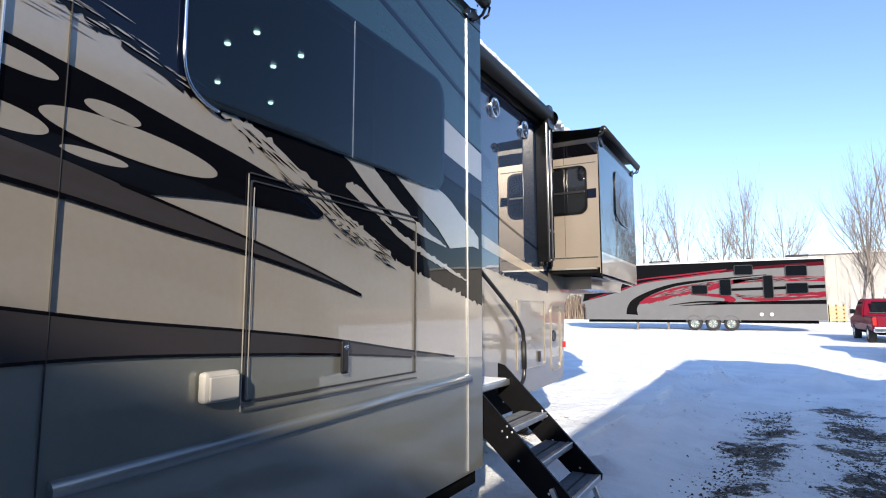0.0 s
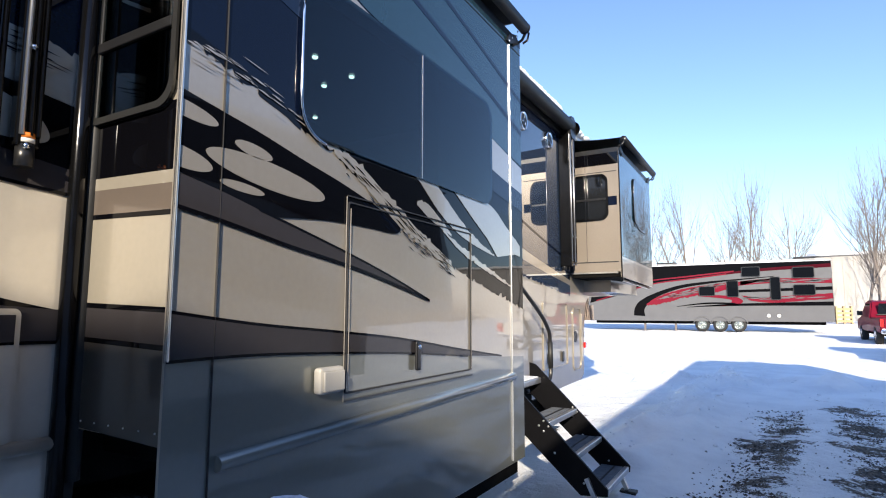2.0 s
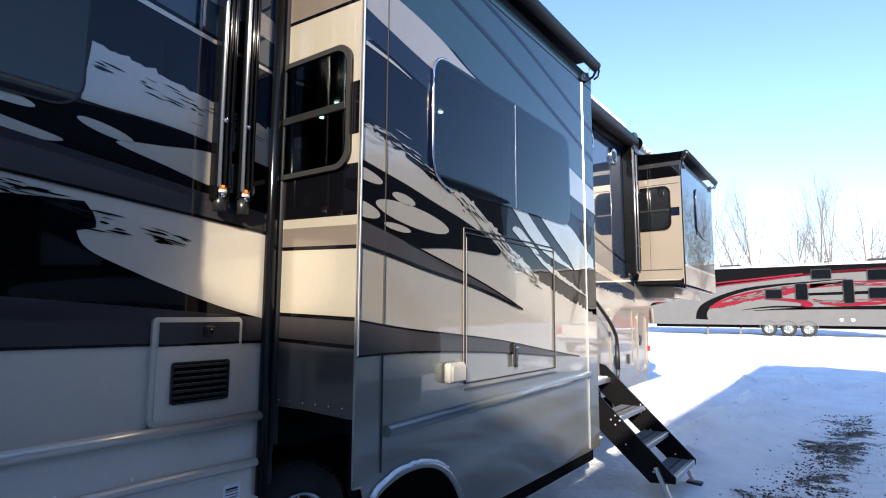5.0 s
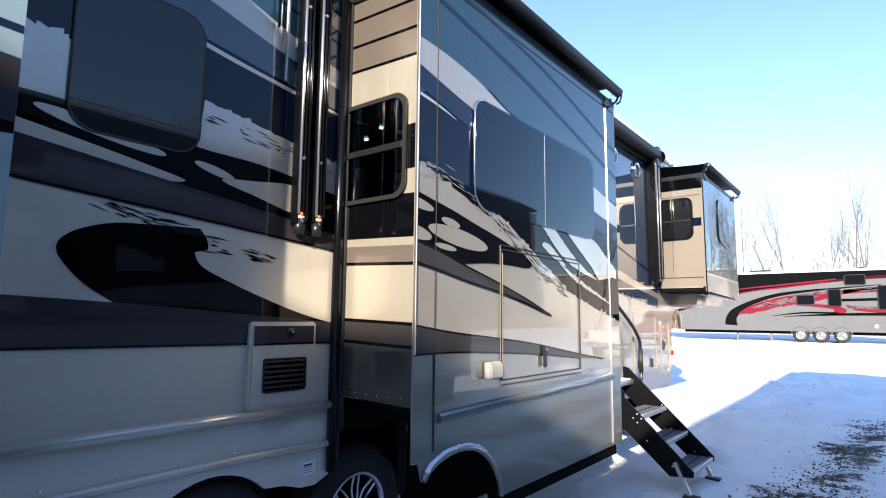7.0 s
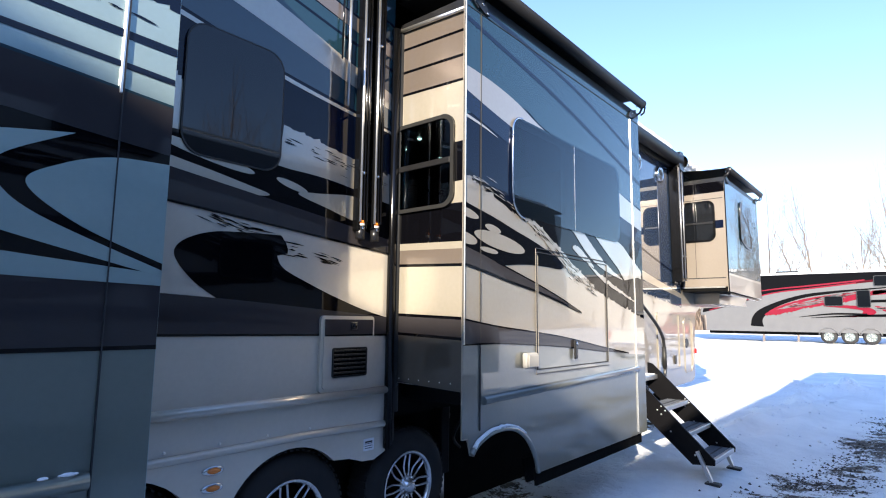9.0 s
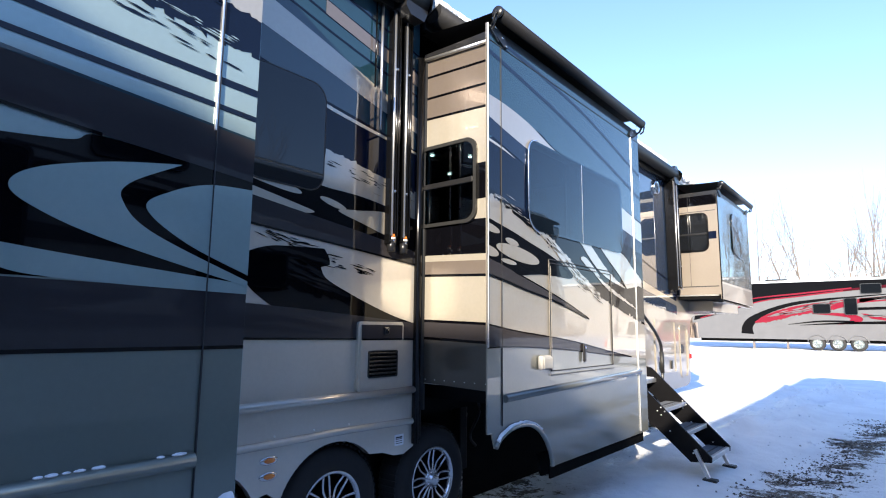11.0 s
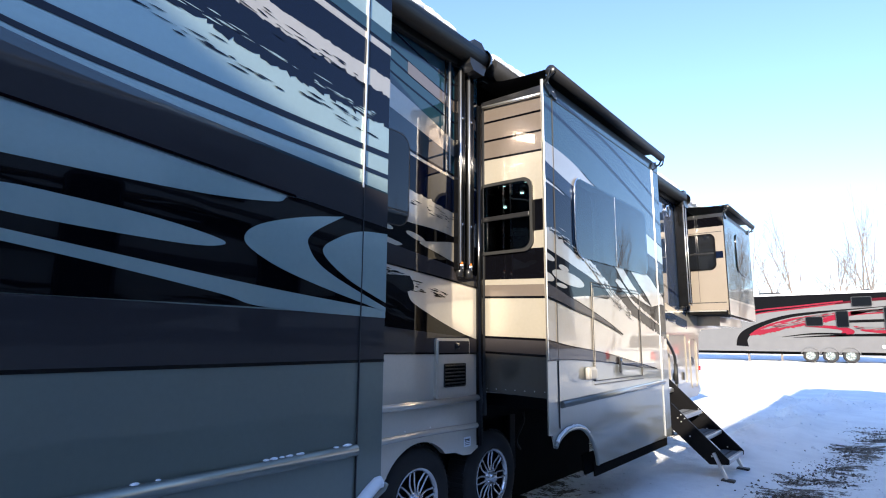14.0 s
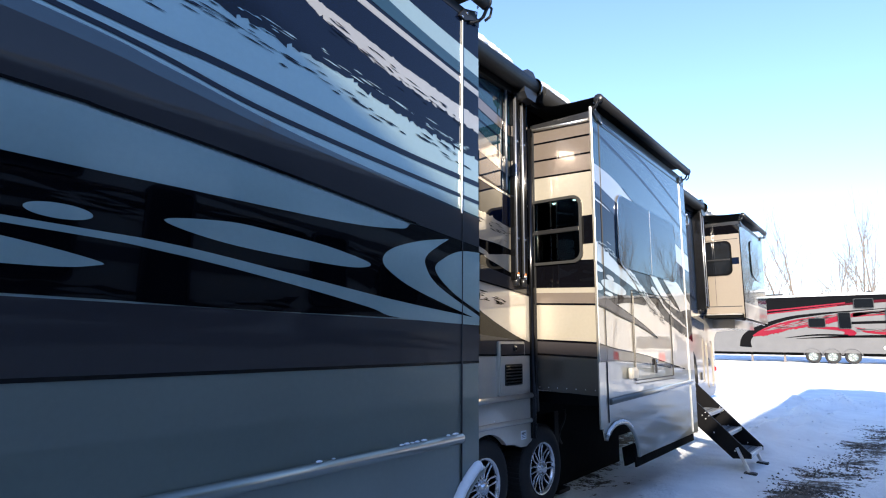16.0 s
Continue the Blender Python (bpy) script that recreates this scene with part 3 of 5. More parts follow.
def rear_wall_fittings():
    # window with a drip ledge
    o = rounded(-1.45, -0.88, 2.40, 3.10, 0.11)
    w = part("window", sheet(o, "x", W + 0.016, 0.014), GLASS, rv, "dark tinted window with rounded corners")
    part("window_trim", hoop(rounded(-1.458, -0.872, 2.392, 3.108, 0.115), "x", W + 0.0165, 0.008, 0.012), RUBBER, w)
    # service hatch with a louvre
    hatch = part("service_hatch", sheet(rounded(-0.545, -0.110, 1.125, 1.585, 0.025), "x", W + 0.024, 0.024), LIT_CHAMPAGNE, rv, "champagne furnace hatch with black louvre")
    part("hatch_lid", sheet(rounded(-0.525, -0.127, 1.145, 1.57, 0.02), "x", W + 0.032, 0.008), LIT_CHAMPAGNE, hatch)
    part("hatch_stripe", sheet(band(-0.522, -0.130, 1.467, 1.563), "x", W + 0.0335, 0.001), BROWN, hatch)
    part("hatch_stripe", sheet(band(-0.522, -0.130, 1.460, 1.470), "x", W + 0.0345, 0.001), BLACK, hatch)
    part("louvre_opening", sheet(rounded(-0.455, -0.185, 1.215, 1.385, 0.012), "x", W + 0.0335, 0.003), UNDERSHADE, hatch)
    for k in range(6):
        z = 1.232 + k * 0.027
        b = box(W + 0.032, W + 0.042, -0.45, -0.19, z, z + 0.010, 0.002)
        part("slat", b, PLASTIC, hatch)
    part("louvre_rim", hoop(rounded(-0.460, -0.180, 1.210, 1.390, 0.014), "x", W + 0.041, 0.008, 0.01), PLASTIC, hatch)
    part("hatch_lock", box(W + 0.032, W + 0.044, -0.318, -0.268, 1.50, 1.548, 0.006), PLASTIC, hatch)
    part("lock_core", lathe([(0.014, 0.0), (0.013, 0.006), (0.0, 0.006)], (W + 0.044, -0.293, 1.524), n=16), BLACKMETAL, hatch)


rear_wall_fittings()


def slide_box(name, y0, y1, bottom, face, top, x0=W, depth_bottom=1.16, finish=CHAMPAGNE):
    """A room box that stands out of the wall: shell, outer face panel, trims."""
    body = part(name, box(x0 + 0.002, -0.012, y0 + 0.004, y1 - 0.004, depth_bottom, top - 0.06), finish, rv)
    part("face_panel", sheet(face, "x", 0.0, 0.010), finish, body)
    part("top_cap", box(x0 + 0.01, 0.004, y0 - 0.004, y1 + 0.004, top - 0.06, top), PLASTIC, body)
    part("bottom_lip", box(x0 + 0.02, -0.046, y0, y1, depth_bottom - 0.02, depth_bottom), TRIM, body)
    return body


def topper(body, y0, y1, z, x=0.075, x_in=W, z_in=None):
    """A rolled awning over a room box with its end brackets and the cloth behind it."""
    z_in = z + 0.10 if z_in is None else z_in
    part("topper_roller", tube([(x, y0 + 0.02, z), (x, y1 - 0.02, z)], 0.044, 18), FABRIC, body, "black rolled awning cloth")
    b = bmesh.new()
    n, m = 24, 6
    grid = []
    for i in range(n + 1):
        y = y0 + 0.04 + (y1 - y0 - 0.08) * i / n
        row = []
        for j in range(m + 1):
            t = j / m
            row.append(b.verts.new((x + (x_in - x) * t, y, z + 0.045 + (z_in - z - 0.045) * t - 0.015 * math.sin(math.pi * t))))
        grid.append(row)
    for i in range(n):
        for j in range(m):
            f = b.faces.new((grid[i][j], grid[i][j + 1], grid[i + 1][j + 1], grid[i + 1][j]))
            f.smooth = True
    part("topper_cloth", b, FABRIC, body)
    for y, s in ((y0, -1), (y1, 1)):
        br = lathe([(0.0, -0.012), (0.043, -0.012), (0.046, 0.0), (0.041, 0.010), (0.016, 0.014), (0.0, 0.016)], (x, y, z), "y", 20)
        tube([(x, y + 0.01 * s, z - 0.03), (x - 0.03, y + 0.012 * s, z - 0.08), (0.01, y + 0.006 * s, z - 0.10), (0.006, y - 0.10 * s, z - 0.16)], 0.012, 8, br)
        tube([(x, y + 0.02 * s, z), (x + 0.012, y + 0.05 * s, z - 0.02), (x, y + 0.045 * s, z - 0.075), (x - 0.03, y + 0.03 * s, z - 0.10)], 0.010, 8, br)
        part("topper_bracket", br, PLASTIC, body, "black bracket with bright bolts")
        p = sheet([(y - 0.02 * s, z - 0.05), (y - 0.17 * s, z - 0.10), (y - 0.22 * s, z - 0.17), (y - 0.16 * s, z - 0.175), (y - 0.03 * s, z - 0.12)], "x", 0.02, 0.016)
        part("bracket_plate", p, PLASTIC, body)
        for dy, dz in ((0.05, -0.075), (0.14, -0.12), (0.19, -0.165), (0.02, -0.02)):
            part("bolt", lathe([(0.0, 0.0), (0.010, 0.0), (0.009, 0.006), (0.0, 0.008)], (0.02, y - dy * s, z + dz), n=8), CHROME, body)


def edge_trim(body, y, z0, z1, width=0.012, material=TRIM):
    part("corner_trim", box(-0.006, 0.0125, y - width / 2, y + width / 2, z0, z1, 0.003), material, body, "bright vertical corner moulding")


# --- middle room box ---
T2 = 3.72
OPEN2 = curve([(0.085, 0.765), (0.15, 0.82), (0.28, 0.862), (0.42, 0.872), (0.56, 0.85), (0.68, 0.79), (0.77, 0.70), (0.83, 0.60), (0.85, 0.52)], 5)
END2 = 2.92
face2 = [(0.0, 0.865), (0.055, 0.86)] + OPEN2 + [(END2, 0.52), (END2, T2), (0.0, T2)]
SIDE = 0.10        # the side wall stands back behind the flange of the face
mid = slide_box("slide_out", SIDE, END2, 0.52, face2, T2)


def mid_graphics():
    def d(name, o, m, k):
        decal(name, o, m, mid, 0.0, k)
    E = END2 - 0.002
    d("paint_field", [(0.002, 1.42), (0.37, 1.42), (1.43, 1.36), (2.55, 1.27), (E, 1.25), (E, 0.523), (0.86, 0.523)] + [(y, z + 0.004) for y, z in OPEN2[::-1]] + [(0.055, 0.87), (0.002, 0.87)], SILVER, 0.6)
    edge = [(0.0, 2.47), (0.16, 2.43), (0.33, 2.38), (0.55, 2.32), (0.75, 2.255), (1.12, 2.11), (1.50, 1.965), (1.80, 1.85), (2.3, 1.73), (E, 1.60)]
    d("paint_field", ragged(edge, 0.028, seed=21) + [(E, T2 - 0.002), (0.0, T2 - 0.002)], NAVY, 1)
    d("paint_field", ragged(edge, 0.028, seed=21) + [(E, 2.26), (2.3, 2.285), (0.64, 2.30), (0.5, 2.37), (0.2, 2.47), (0.0, 2.52)], BLACK, 1.4)
    d("paint_field", [(0.0, 2.86)] + curve([(0.0, 2.86), (0.62, 3.10), (1.0, 3.03), (1.8, 2.93), (2.3, 2.80), (E, 2.70)])[8:] + [(E, T2 - 0.002), (0.0, T2 - 0.002)], SLATE, 2)
    d("paint_stripe", ribbon([(0.0, 3.19), (0.3, 3.17), (0.61, 3.12), (0.98, 3.02), (1.6, 2.93), (2.33, 2.79), (E, 2.68)], [(0.0, 3.03), (0.27, 2.97), (0.53, 2.92), (0.9, 2.86), (1.6, 2.74), (2.33, 2.57), (E, 2.48)]), CHAMPAGNE, 3)
    d("paint_field", ribbon([(0.0, 3.03), (0.27, 2.97), (0.53, 2.92), (0.9, 2.86), (1.6, 2.74), (2.33, 2.57), (E, 2.48)], [(0.0, 2.90), (0.27, 2.84), (0.53, 2.78), (0.9, 2.7), (1.6, 2.55), (2.33, 2.42), (E, 2.34)]), DEEP, 2.5)
    d("pin_stripe", ribbon([(0.0, 2.87), (0.2, 2.84), (0.36, 2.80)], [(0.0, 2.85), (0.2, 2.825), (0.36, 2.797)]), CREAM, 3)
    d("pin_stripe", line_strip([(0.0, 3.52), (1.07, 3.36), (2.0, 3.17), (E, 2.96)], 0.035), DEEP, 3)
    d("pin_stripe", line_strip([(0.0, 3.66), (0.8, 3.60), (1.62, 3.50), (2.64, 3.28), (E, 3.22)], 0.030), DEEP, 3)
    part("seam", box(-0.001, 0.0065, 0.0, E, 3.60, 3.606), SEAM, mid)
    # black field with pale ovals
    d("paint_field", curve([(0.0, 2.30), (0.17, 2.27), (0.34, 2.24), (0.57, 2.19), (0.82, 2.14), (1.10, 2.07), (1.24, 2.025), (1.265, 1.99), (1.20, 1.965), (1.0, 1.968), (0.72, 1.962), (0.44, 1.935)]) + [(0.34, 1.95), (0.0, 2.025)], BLACK, 3)
    for o in (oval(0.02, 2.235, 0.13, 0.028, -0.14, 0.0), oval(0.31, 2.165, 0.088, 0.024, -0.12), oval(0.40, 2.085, 0.295, 0.052, -0.10), oval(0.265, 2.018, 0.10, 0.017, -0.07), oval(0.0, 2.075, 0.135, 0.036, -0.12, 0.0)):
        d("paint_oval", o, CHAMPAGNE, 4)
    d("paint_swoosh", ribbon([(0.0, 2.02), (0.21, 1.98), (0.50, 1.91), (0.85, 1.83), (1.2, 1.74), (1.55, 1.64)], [(0.0, 1.91), (0.21, 1.88), (0.50, 1.83), (0.85, 1.78), (1.2, 1.715), (1.55, 1.638)]), BROWN, 5)
    d("pin_stripe", line_strip([(0.0, 1.91), (0.21, 1.88), (0.50, 1.83), (0.85, 1.78), (1.2, 1.715), (1.55, 1.638)], 0.014), BLACK, 6)
    d("pin_stripe", line_strip([(0.34, 1.95), (0.50, 1.915), (0.85, 1.835), (1.2, 1.745), (1.55, 1.64)], 0.010), BLACK, 6)
    d("paint_swoosh", ribbon([(0.0, 1.575), (0.36, 1.53), (0.81, 1.49), (1.30, 1.44), (1.88, 1.36), (2.5, 1.28)], [(0.0, 1.42), (0.37, 1.42), (0.9, 1.395), (1.43, 1.36), (1.9, 1.32), (2.5, 1.277)]), BROWN, 5)
    d("pin_stripe", line_strip([(0.0, 1.575), (0.36, 1.53), (0.81, 1.49), (1.30, 1.44), (1.88, 1.36), (2.5, 1.28)], 0.010), BLACK, 6)
    d("pin_stripe", line_strip([(0.0, 1.42), (0.37, 1.42), (0.9, 1.395), (1.43, 1.36), (2.0, 1.31)], 0.010), BLACK, 6)
    # torn brush strokes under the window
    d("brush_stroke", ragged([(0.70, 2.295), (0.81, 2.29), (0.95, 2.245), (1.22, 2.115), (1.47, 2.0), (1.80, 1.87)], 0.02, seed=31) + ragged([(0.70, 2.28), (0.81, 2.24), (1.08, 2.10), (1.38, 1.955), (1.80, 1.835)], 0.02, seed=32)[::-1], CHAMPAGNE, 4)
    tagged(part("dry_brush", flecks([(0.85, 2.24), (1.2, 2.09), (1.5, 1.95), (1.8, 1.84)], 60, 0.018, 0.05, 33, "x", 0.0085, 0.0, E), BLACK, mid), kind="stuff")
    tagged(part("dry_brush", flecks([(0.05, 2.46), (0.3, 2.42), (0.6, 2.35)], 40, 0.03, 0.05, 34, "x", 0.0075, 0.0, E), CHAMPAGNE, mid), kind="stuff")
    tagged(part("dry_brush", flecks([(1.0, 2.10), (1.4, 1.93), (1.8, 1.80)], 46, 0.022, 0.05, 36, "x", 0.0066, 0.0, E), NAVY, mid), kind="stuff")
    d("brush_stroke", ragged([(1.35, 2.315), (1.59, 2.305), (1.79, 2.205), (2.05, 2.07), (2.40, 1.965)], 0.012, seed=35) + curve([(2.40, 1.955), (2.1, 2.0), (1.85, 2.06), (1.65, 2.15), (1.45, 2.28)]), CHAMPAGNE, 4)
    d("brush_stroke", ragged([(1.42, 2.175), (1.55, 2.165), (1.80, 2.035)], 0.012, seed=37) + [(1.8, 2.02), (1.55, 2.09), (1.42, 2.15)], CHAMPAGNE, 4)
    d("brush_stroke", ragged([(1.82, 2.30), (2.31, 2.305), (2.6, 2.19), (2.86, 2.07)], 0.006, seed=38) + [(2.86, 1.99), (2.77, 2.0), (2.45, 1.955), (2.3, 2.06), (2.08, 2.17)], CHAMPAGNE, 4)
    d("brush_stroke", ragged([(1.70, 2.05), (1.95, 1.965), (2.3, 1.87), (2.7, 1.76)], 0.015, seed=39) + ragged([(1.70, 2.04), (1.95, 1.93), (2.3, 1.84), (2.7, 1.75)], 0.015, seed=40)[::-1], CHAMPAGNE, 4)


mid_graphics()


def mid_fittings():
    out = rounded(0.53, 2.36, 2.295, 3.01, 0.12)
    w = part("window", sheet(out, "x", 0.016, 0.006), PANE, mid, "large dark tinted window, flush glass with a chrome end trim")
    trim = [(0.66, 3.012), (0.60, 3.0), (0.555, 2.965), (0.532, 2.90), (0.528, 2.75), (0.528, 2.55), (0.532, 2.42), (0.56, 2.345), (0.62, 2.30), (0.68, 2.285)]
    part("window_trim", tube([(0.017, y, z) for y, z in curve(trim, 4)], 0.0065, 8), CHROME, w)
    part("window_divider", box(0.0165, 0.0175, 1.452, 1.457, 2.30, 3.0), ALU, w)
    # storage hatch with latch
    h = part("storage_hatch", hoop(rounded(0.848, 2.048, 1.222, 2.068, 0.012), "x", 0.0118, 0.006, 0.011), SEAM, mid, "flush storage hatch with bright edge mouldings and paddle latch")
    part("hatch_moulding", box(0.009, 0.0125, 0.833, 0.838, 1.19, 2.09, 0.002), CHAMPAGNE, h)
    part("hatch_moulding", box(0.009, 0.0125, 0.862, 0.867, 1.23, 2.04, 0.002), CHAMPAGNE, h)
    part("hatch_moulding", box(0.009, 0.0125, 2.043, 2.048, 1.23, 2.07, 0.002), CHAMPAGNE, h)
    part("hatch_ledge", box(0.009, 0.0145, 0.84, 2.05, 1.190, 1.197), FAINT, h)
    part("hatch_gap", box(0.009, 0.0145, 0.84, 2.05, 2.090, 2.096), SEAM, h)
    part("hatch_latch", box(0.012, 0.030, 1.392, 1.442, 1.275, 1.425, 0.012), PLASTIC, h, "black paddle latch")
    part("latch_core", lathe([(0.012, 0.0), (0.011, 0.006), (0.0, 0.006)], (0.030, 1.417, 1.395), n=14), CHROME, h)
    # white outlet cover
    bx = part("outlet_cover", box(0.006, 0.050, 0.650, 0.800, 1.243, 1.350, 0.014), IVORY, mid, "white plastic outlet cover with hinged lid")
    part("lid", box(0.050, 0.060, 0.662, 0.790, 1.252, 1.335, 0.006), IVORY, bx)
    # belt rail
    part("belt_rail", tube([(0.010, 0.20, 1.075), (0.010, 2.70, 1.125)], 0.027, 12), SILVER, mid)
    # seams and corner mouldings
    part("seam", box(0.0, 0.0099, 0.1705, 0.1715, 0.9, 3.6), SEAM, mid)
    edge_trim(mid, 0.004, 1.42, T2, 0.008)
    edge_trim(mid, 2.69, 0.54, 3.60, 0.006, ALU)
    # wheel-opening lip with snow on it
    part("arch_lip", tube([(0.010, y, z + 0.006) for y, z in OPEN2], 0.016, 10), SILVER, mid)
    b = bmesh.new()
    rnd = random.Random(12)
    pts = [(0.014 + 0.004 * rnd.random(), y, z + 0.022 + 0.006 * rnd.random()) for y, z in OPEN2[2:26]]
    tube(pts, 0.013, 8, b, end_radius=0.008)
    tagged(part("arch_snow", b, SNOWCAP, mid), kind="stuff")
    # rear-facing side wall: horizontal stripes and a window
    def s(name, z0, z1, m, k):
        z0, z1 = 1.57 + (z0 - 1.57) * 1.03, 1.57 + (z1 - 1.57) * 1.03
        decal(name, [(W + 0.004, z0), (-0.014, z0 - 0.025), (-0.014, z1 - 0.025), (W + 0.004, z1)], m, mid, SIDE, k, "y")
    for z0, z1, m in ((3.13, 3.66, TAUPE), (2.96, 3.12, CREAM), (2.32, 2.96, CREAM), (2.075, 2.32, BLACK), (2.03, 2.075, CREAM), (1.93, 2.03, TAUPE), (1.60, 1.925, CREAM), (1.475, 1.60, BROWN), (1.16, 1.475, BRONZE)):
        s("paint_stripe", z0, z1, m, 1)
    for z in (3.29, 3.46, 3.125, 1.928, 1.60, 1.475):
        s("pin_stripe", z - 0.009, z + 0.009, BLACK, 2)
    decal("paint_field", [(-0.16, 2.73), (-0.014, 2.73), (-0.014, 2.466), (-0.16, 2.466)], BLACK, mid, SIDE, 2, "y")
    wo = rounded(-0.72, -0.15, 2.30, 2.935, 0.09)
    wo = [(max(W + 0.012, x), z) for x, z in wo]
    w2 = part("window", sheet(wo, "y", SIDE - 0.014, 0.006), PANE, mid, "dark tinted side window with black frame")
    part("window_frame", hoop(wo, "y", SIDE - 0.024, 0.026, 0.022), RUBBER, w2)
    part("window_bar", box(W + 0.02, -0.18, SIDE - 0.026, SIDE - 0.010, 2.595, 2.635, 0.004), PLASTIC, w2)
    b = bmesh.new()
    for k in range(7):
        lathe([(0.0, 0.0), (0.004, 0.0), (0.003, -0.003), (0.0, -0.004)], (W + 0.06 + k * 0.09, SIDE - 0.004, 1.172), "y", 8, b)
    tagged(part("screw_row", b, TRIM, mid), kind="stuff")


mid_fittings()


def room_behind_glass():
    pane = sheet(rounded(0.545, 2.345, 2.31, 2.995, 0.11), "x", 0.012, 0.12)
    side = sheet([(max(W + 0.03, x), z) for x, z in rounded(-0.72, -0.175, 2.325, 2.91, 0.08)], "y", SIDE - 0.0115, 0.15)
    shell = [o for o in rv.children if o.name.startswith("body") and o.location.length == 0]
    carve(mid, box(W - 0.1, -0.08, SIDE + 0.05, 2.80, 1.30, 3.56))
    for o in shell[:1]:
        carve(o, box(-3.0, W + 0.1, 0.07, 3.9, 1.30, 3.98))
    for hole in (pane, side):
        lo = [min(v.co[k] for v in hole.verts) for k in range(3)]
        hi = [max(v.co[k] for v in hole.verts) for k in range(3)]
        for o in [mid] + list(mid.children):
            if o is mid or o.name.split(".")[0] in ("face_panel", "paint_field", "paint_stripe", "pin_stripe", "brush_stroke"):
                c = [v.co for v in o.data.vertices]
                if all(min(v[k] for v in c) < hi[k] and max(v[k] for v in c) > lo[k] for k in range(3)):
                    carve(o, hole)
    # ceiling and floor coloured dark umber to imitate the dimness of the room
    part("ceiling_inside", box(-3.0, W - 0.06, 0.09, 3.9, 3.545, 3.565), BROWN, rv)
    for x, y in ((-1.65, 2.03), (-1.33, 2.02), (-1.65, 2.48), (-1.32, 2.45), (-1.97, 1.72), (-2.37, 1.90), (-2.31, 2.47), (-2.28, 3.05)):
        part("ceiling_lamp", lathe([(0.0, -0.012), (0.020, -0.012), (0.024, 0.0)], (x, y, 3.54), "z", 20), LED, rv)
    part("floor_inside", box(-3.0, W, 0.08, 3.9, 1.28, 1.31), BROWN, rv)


room_behind_glass()
topper(mid, 0.03, 2.86, 3.785)
part("rain_gutter", tube([(W + 0.02, SIDE - 0.02, 3.66), (-0.05, SIDE - 0.02, 3.63)], 0.015, 8), TRIM, mid)

# --- rear room box ---
T3 = 3.72
faceR = [(-6.3, 0.52), (-2.09, 0.52)] + arch(-1.66, 0.40, 0.46, 1.0, 172, 110, 8) + [(-1.785, 0.85), (-1.785, T3), (-6.3, T3)]
rear = slide_box("slide_out", -6.3, -1.785, 0.52, faceR, T3, finish=PEARL)


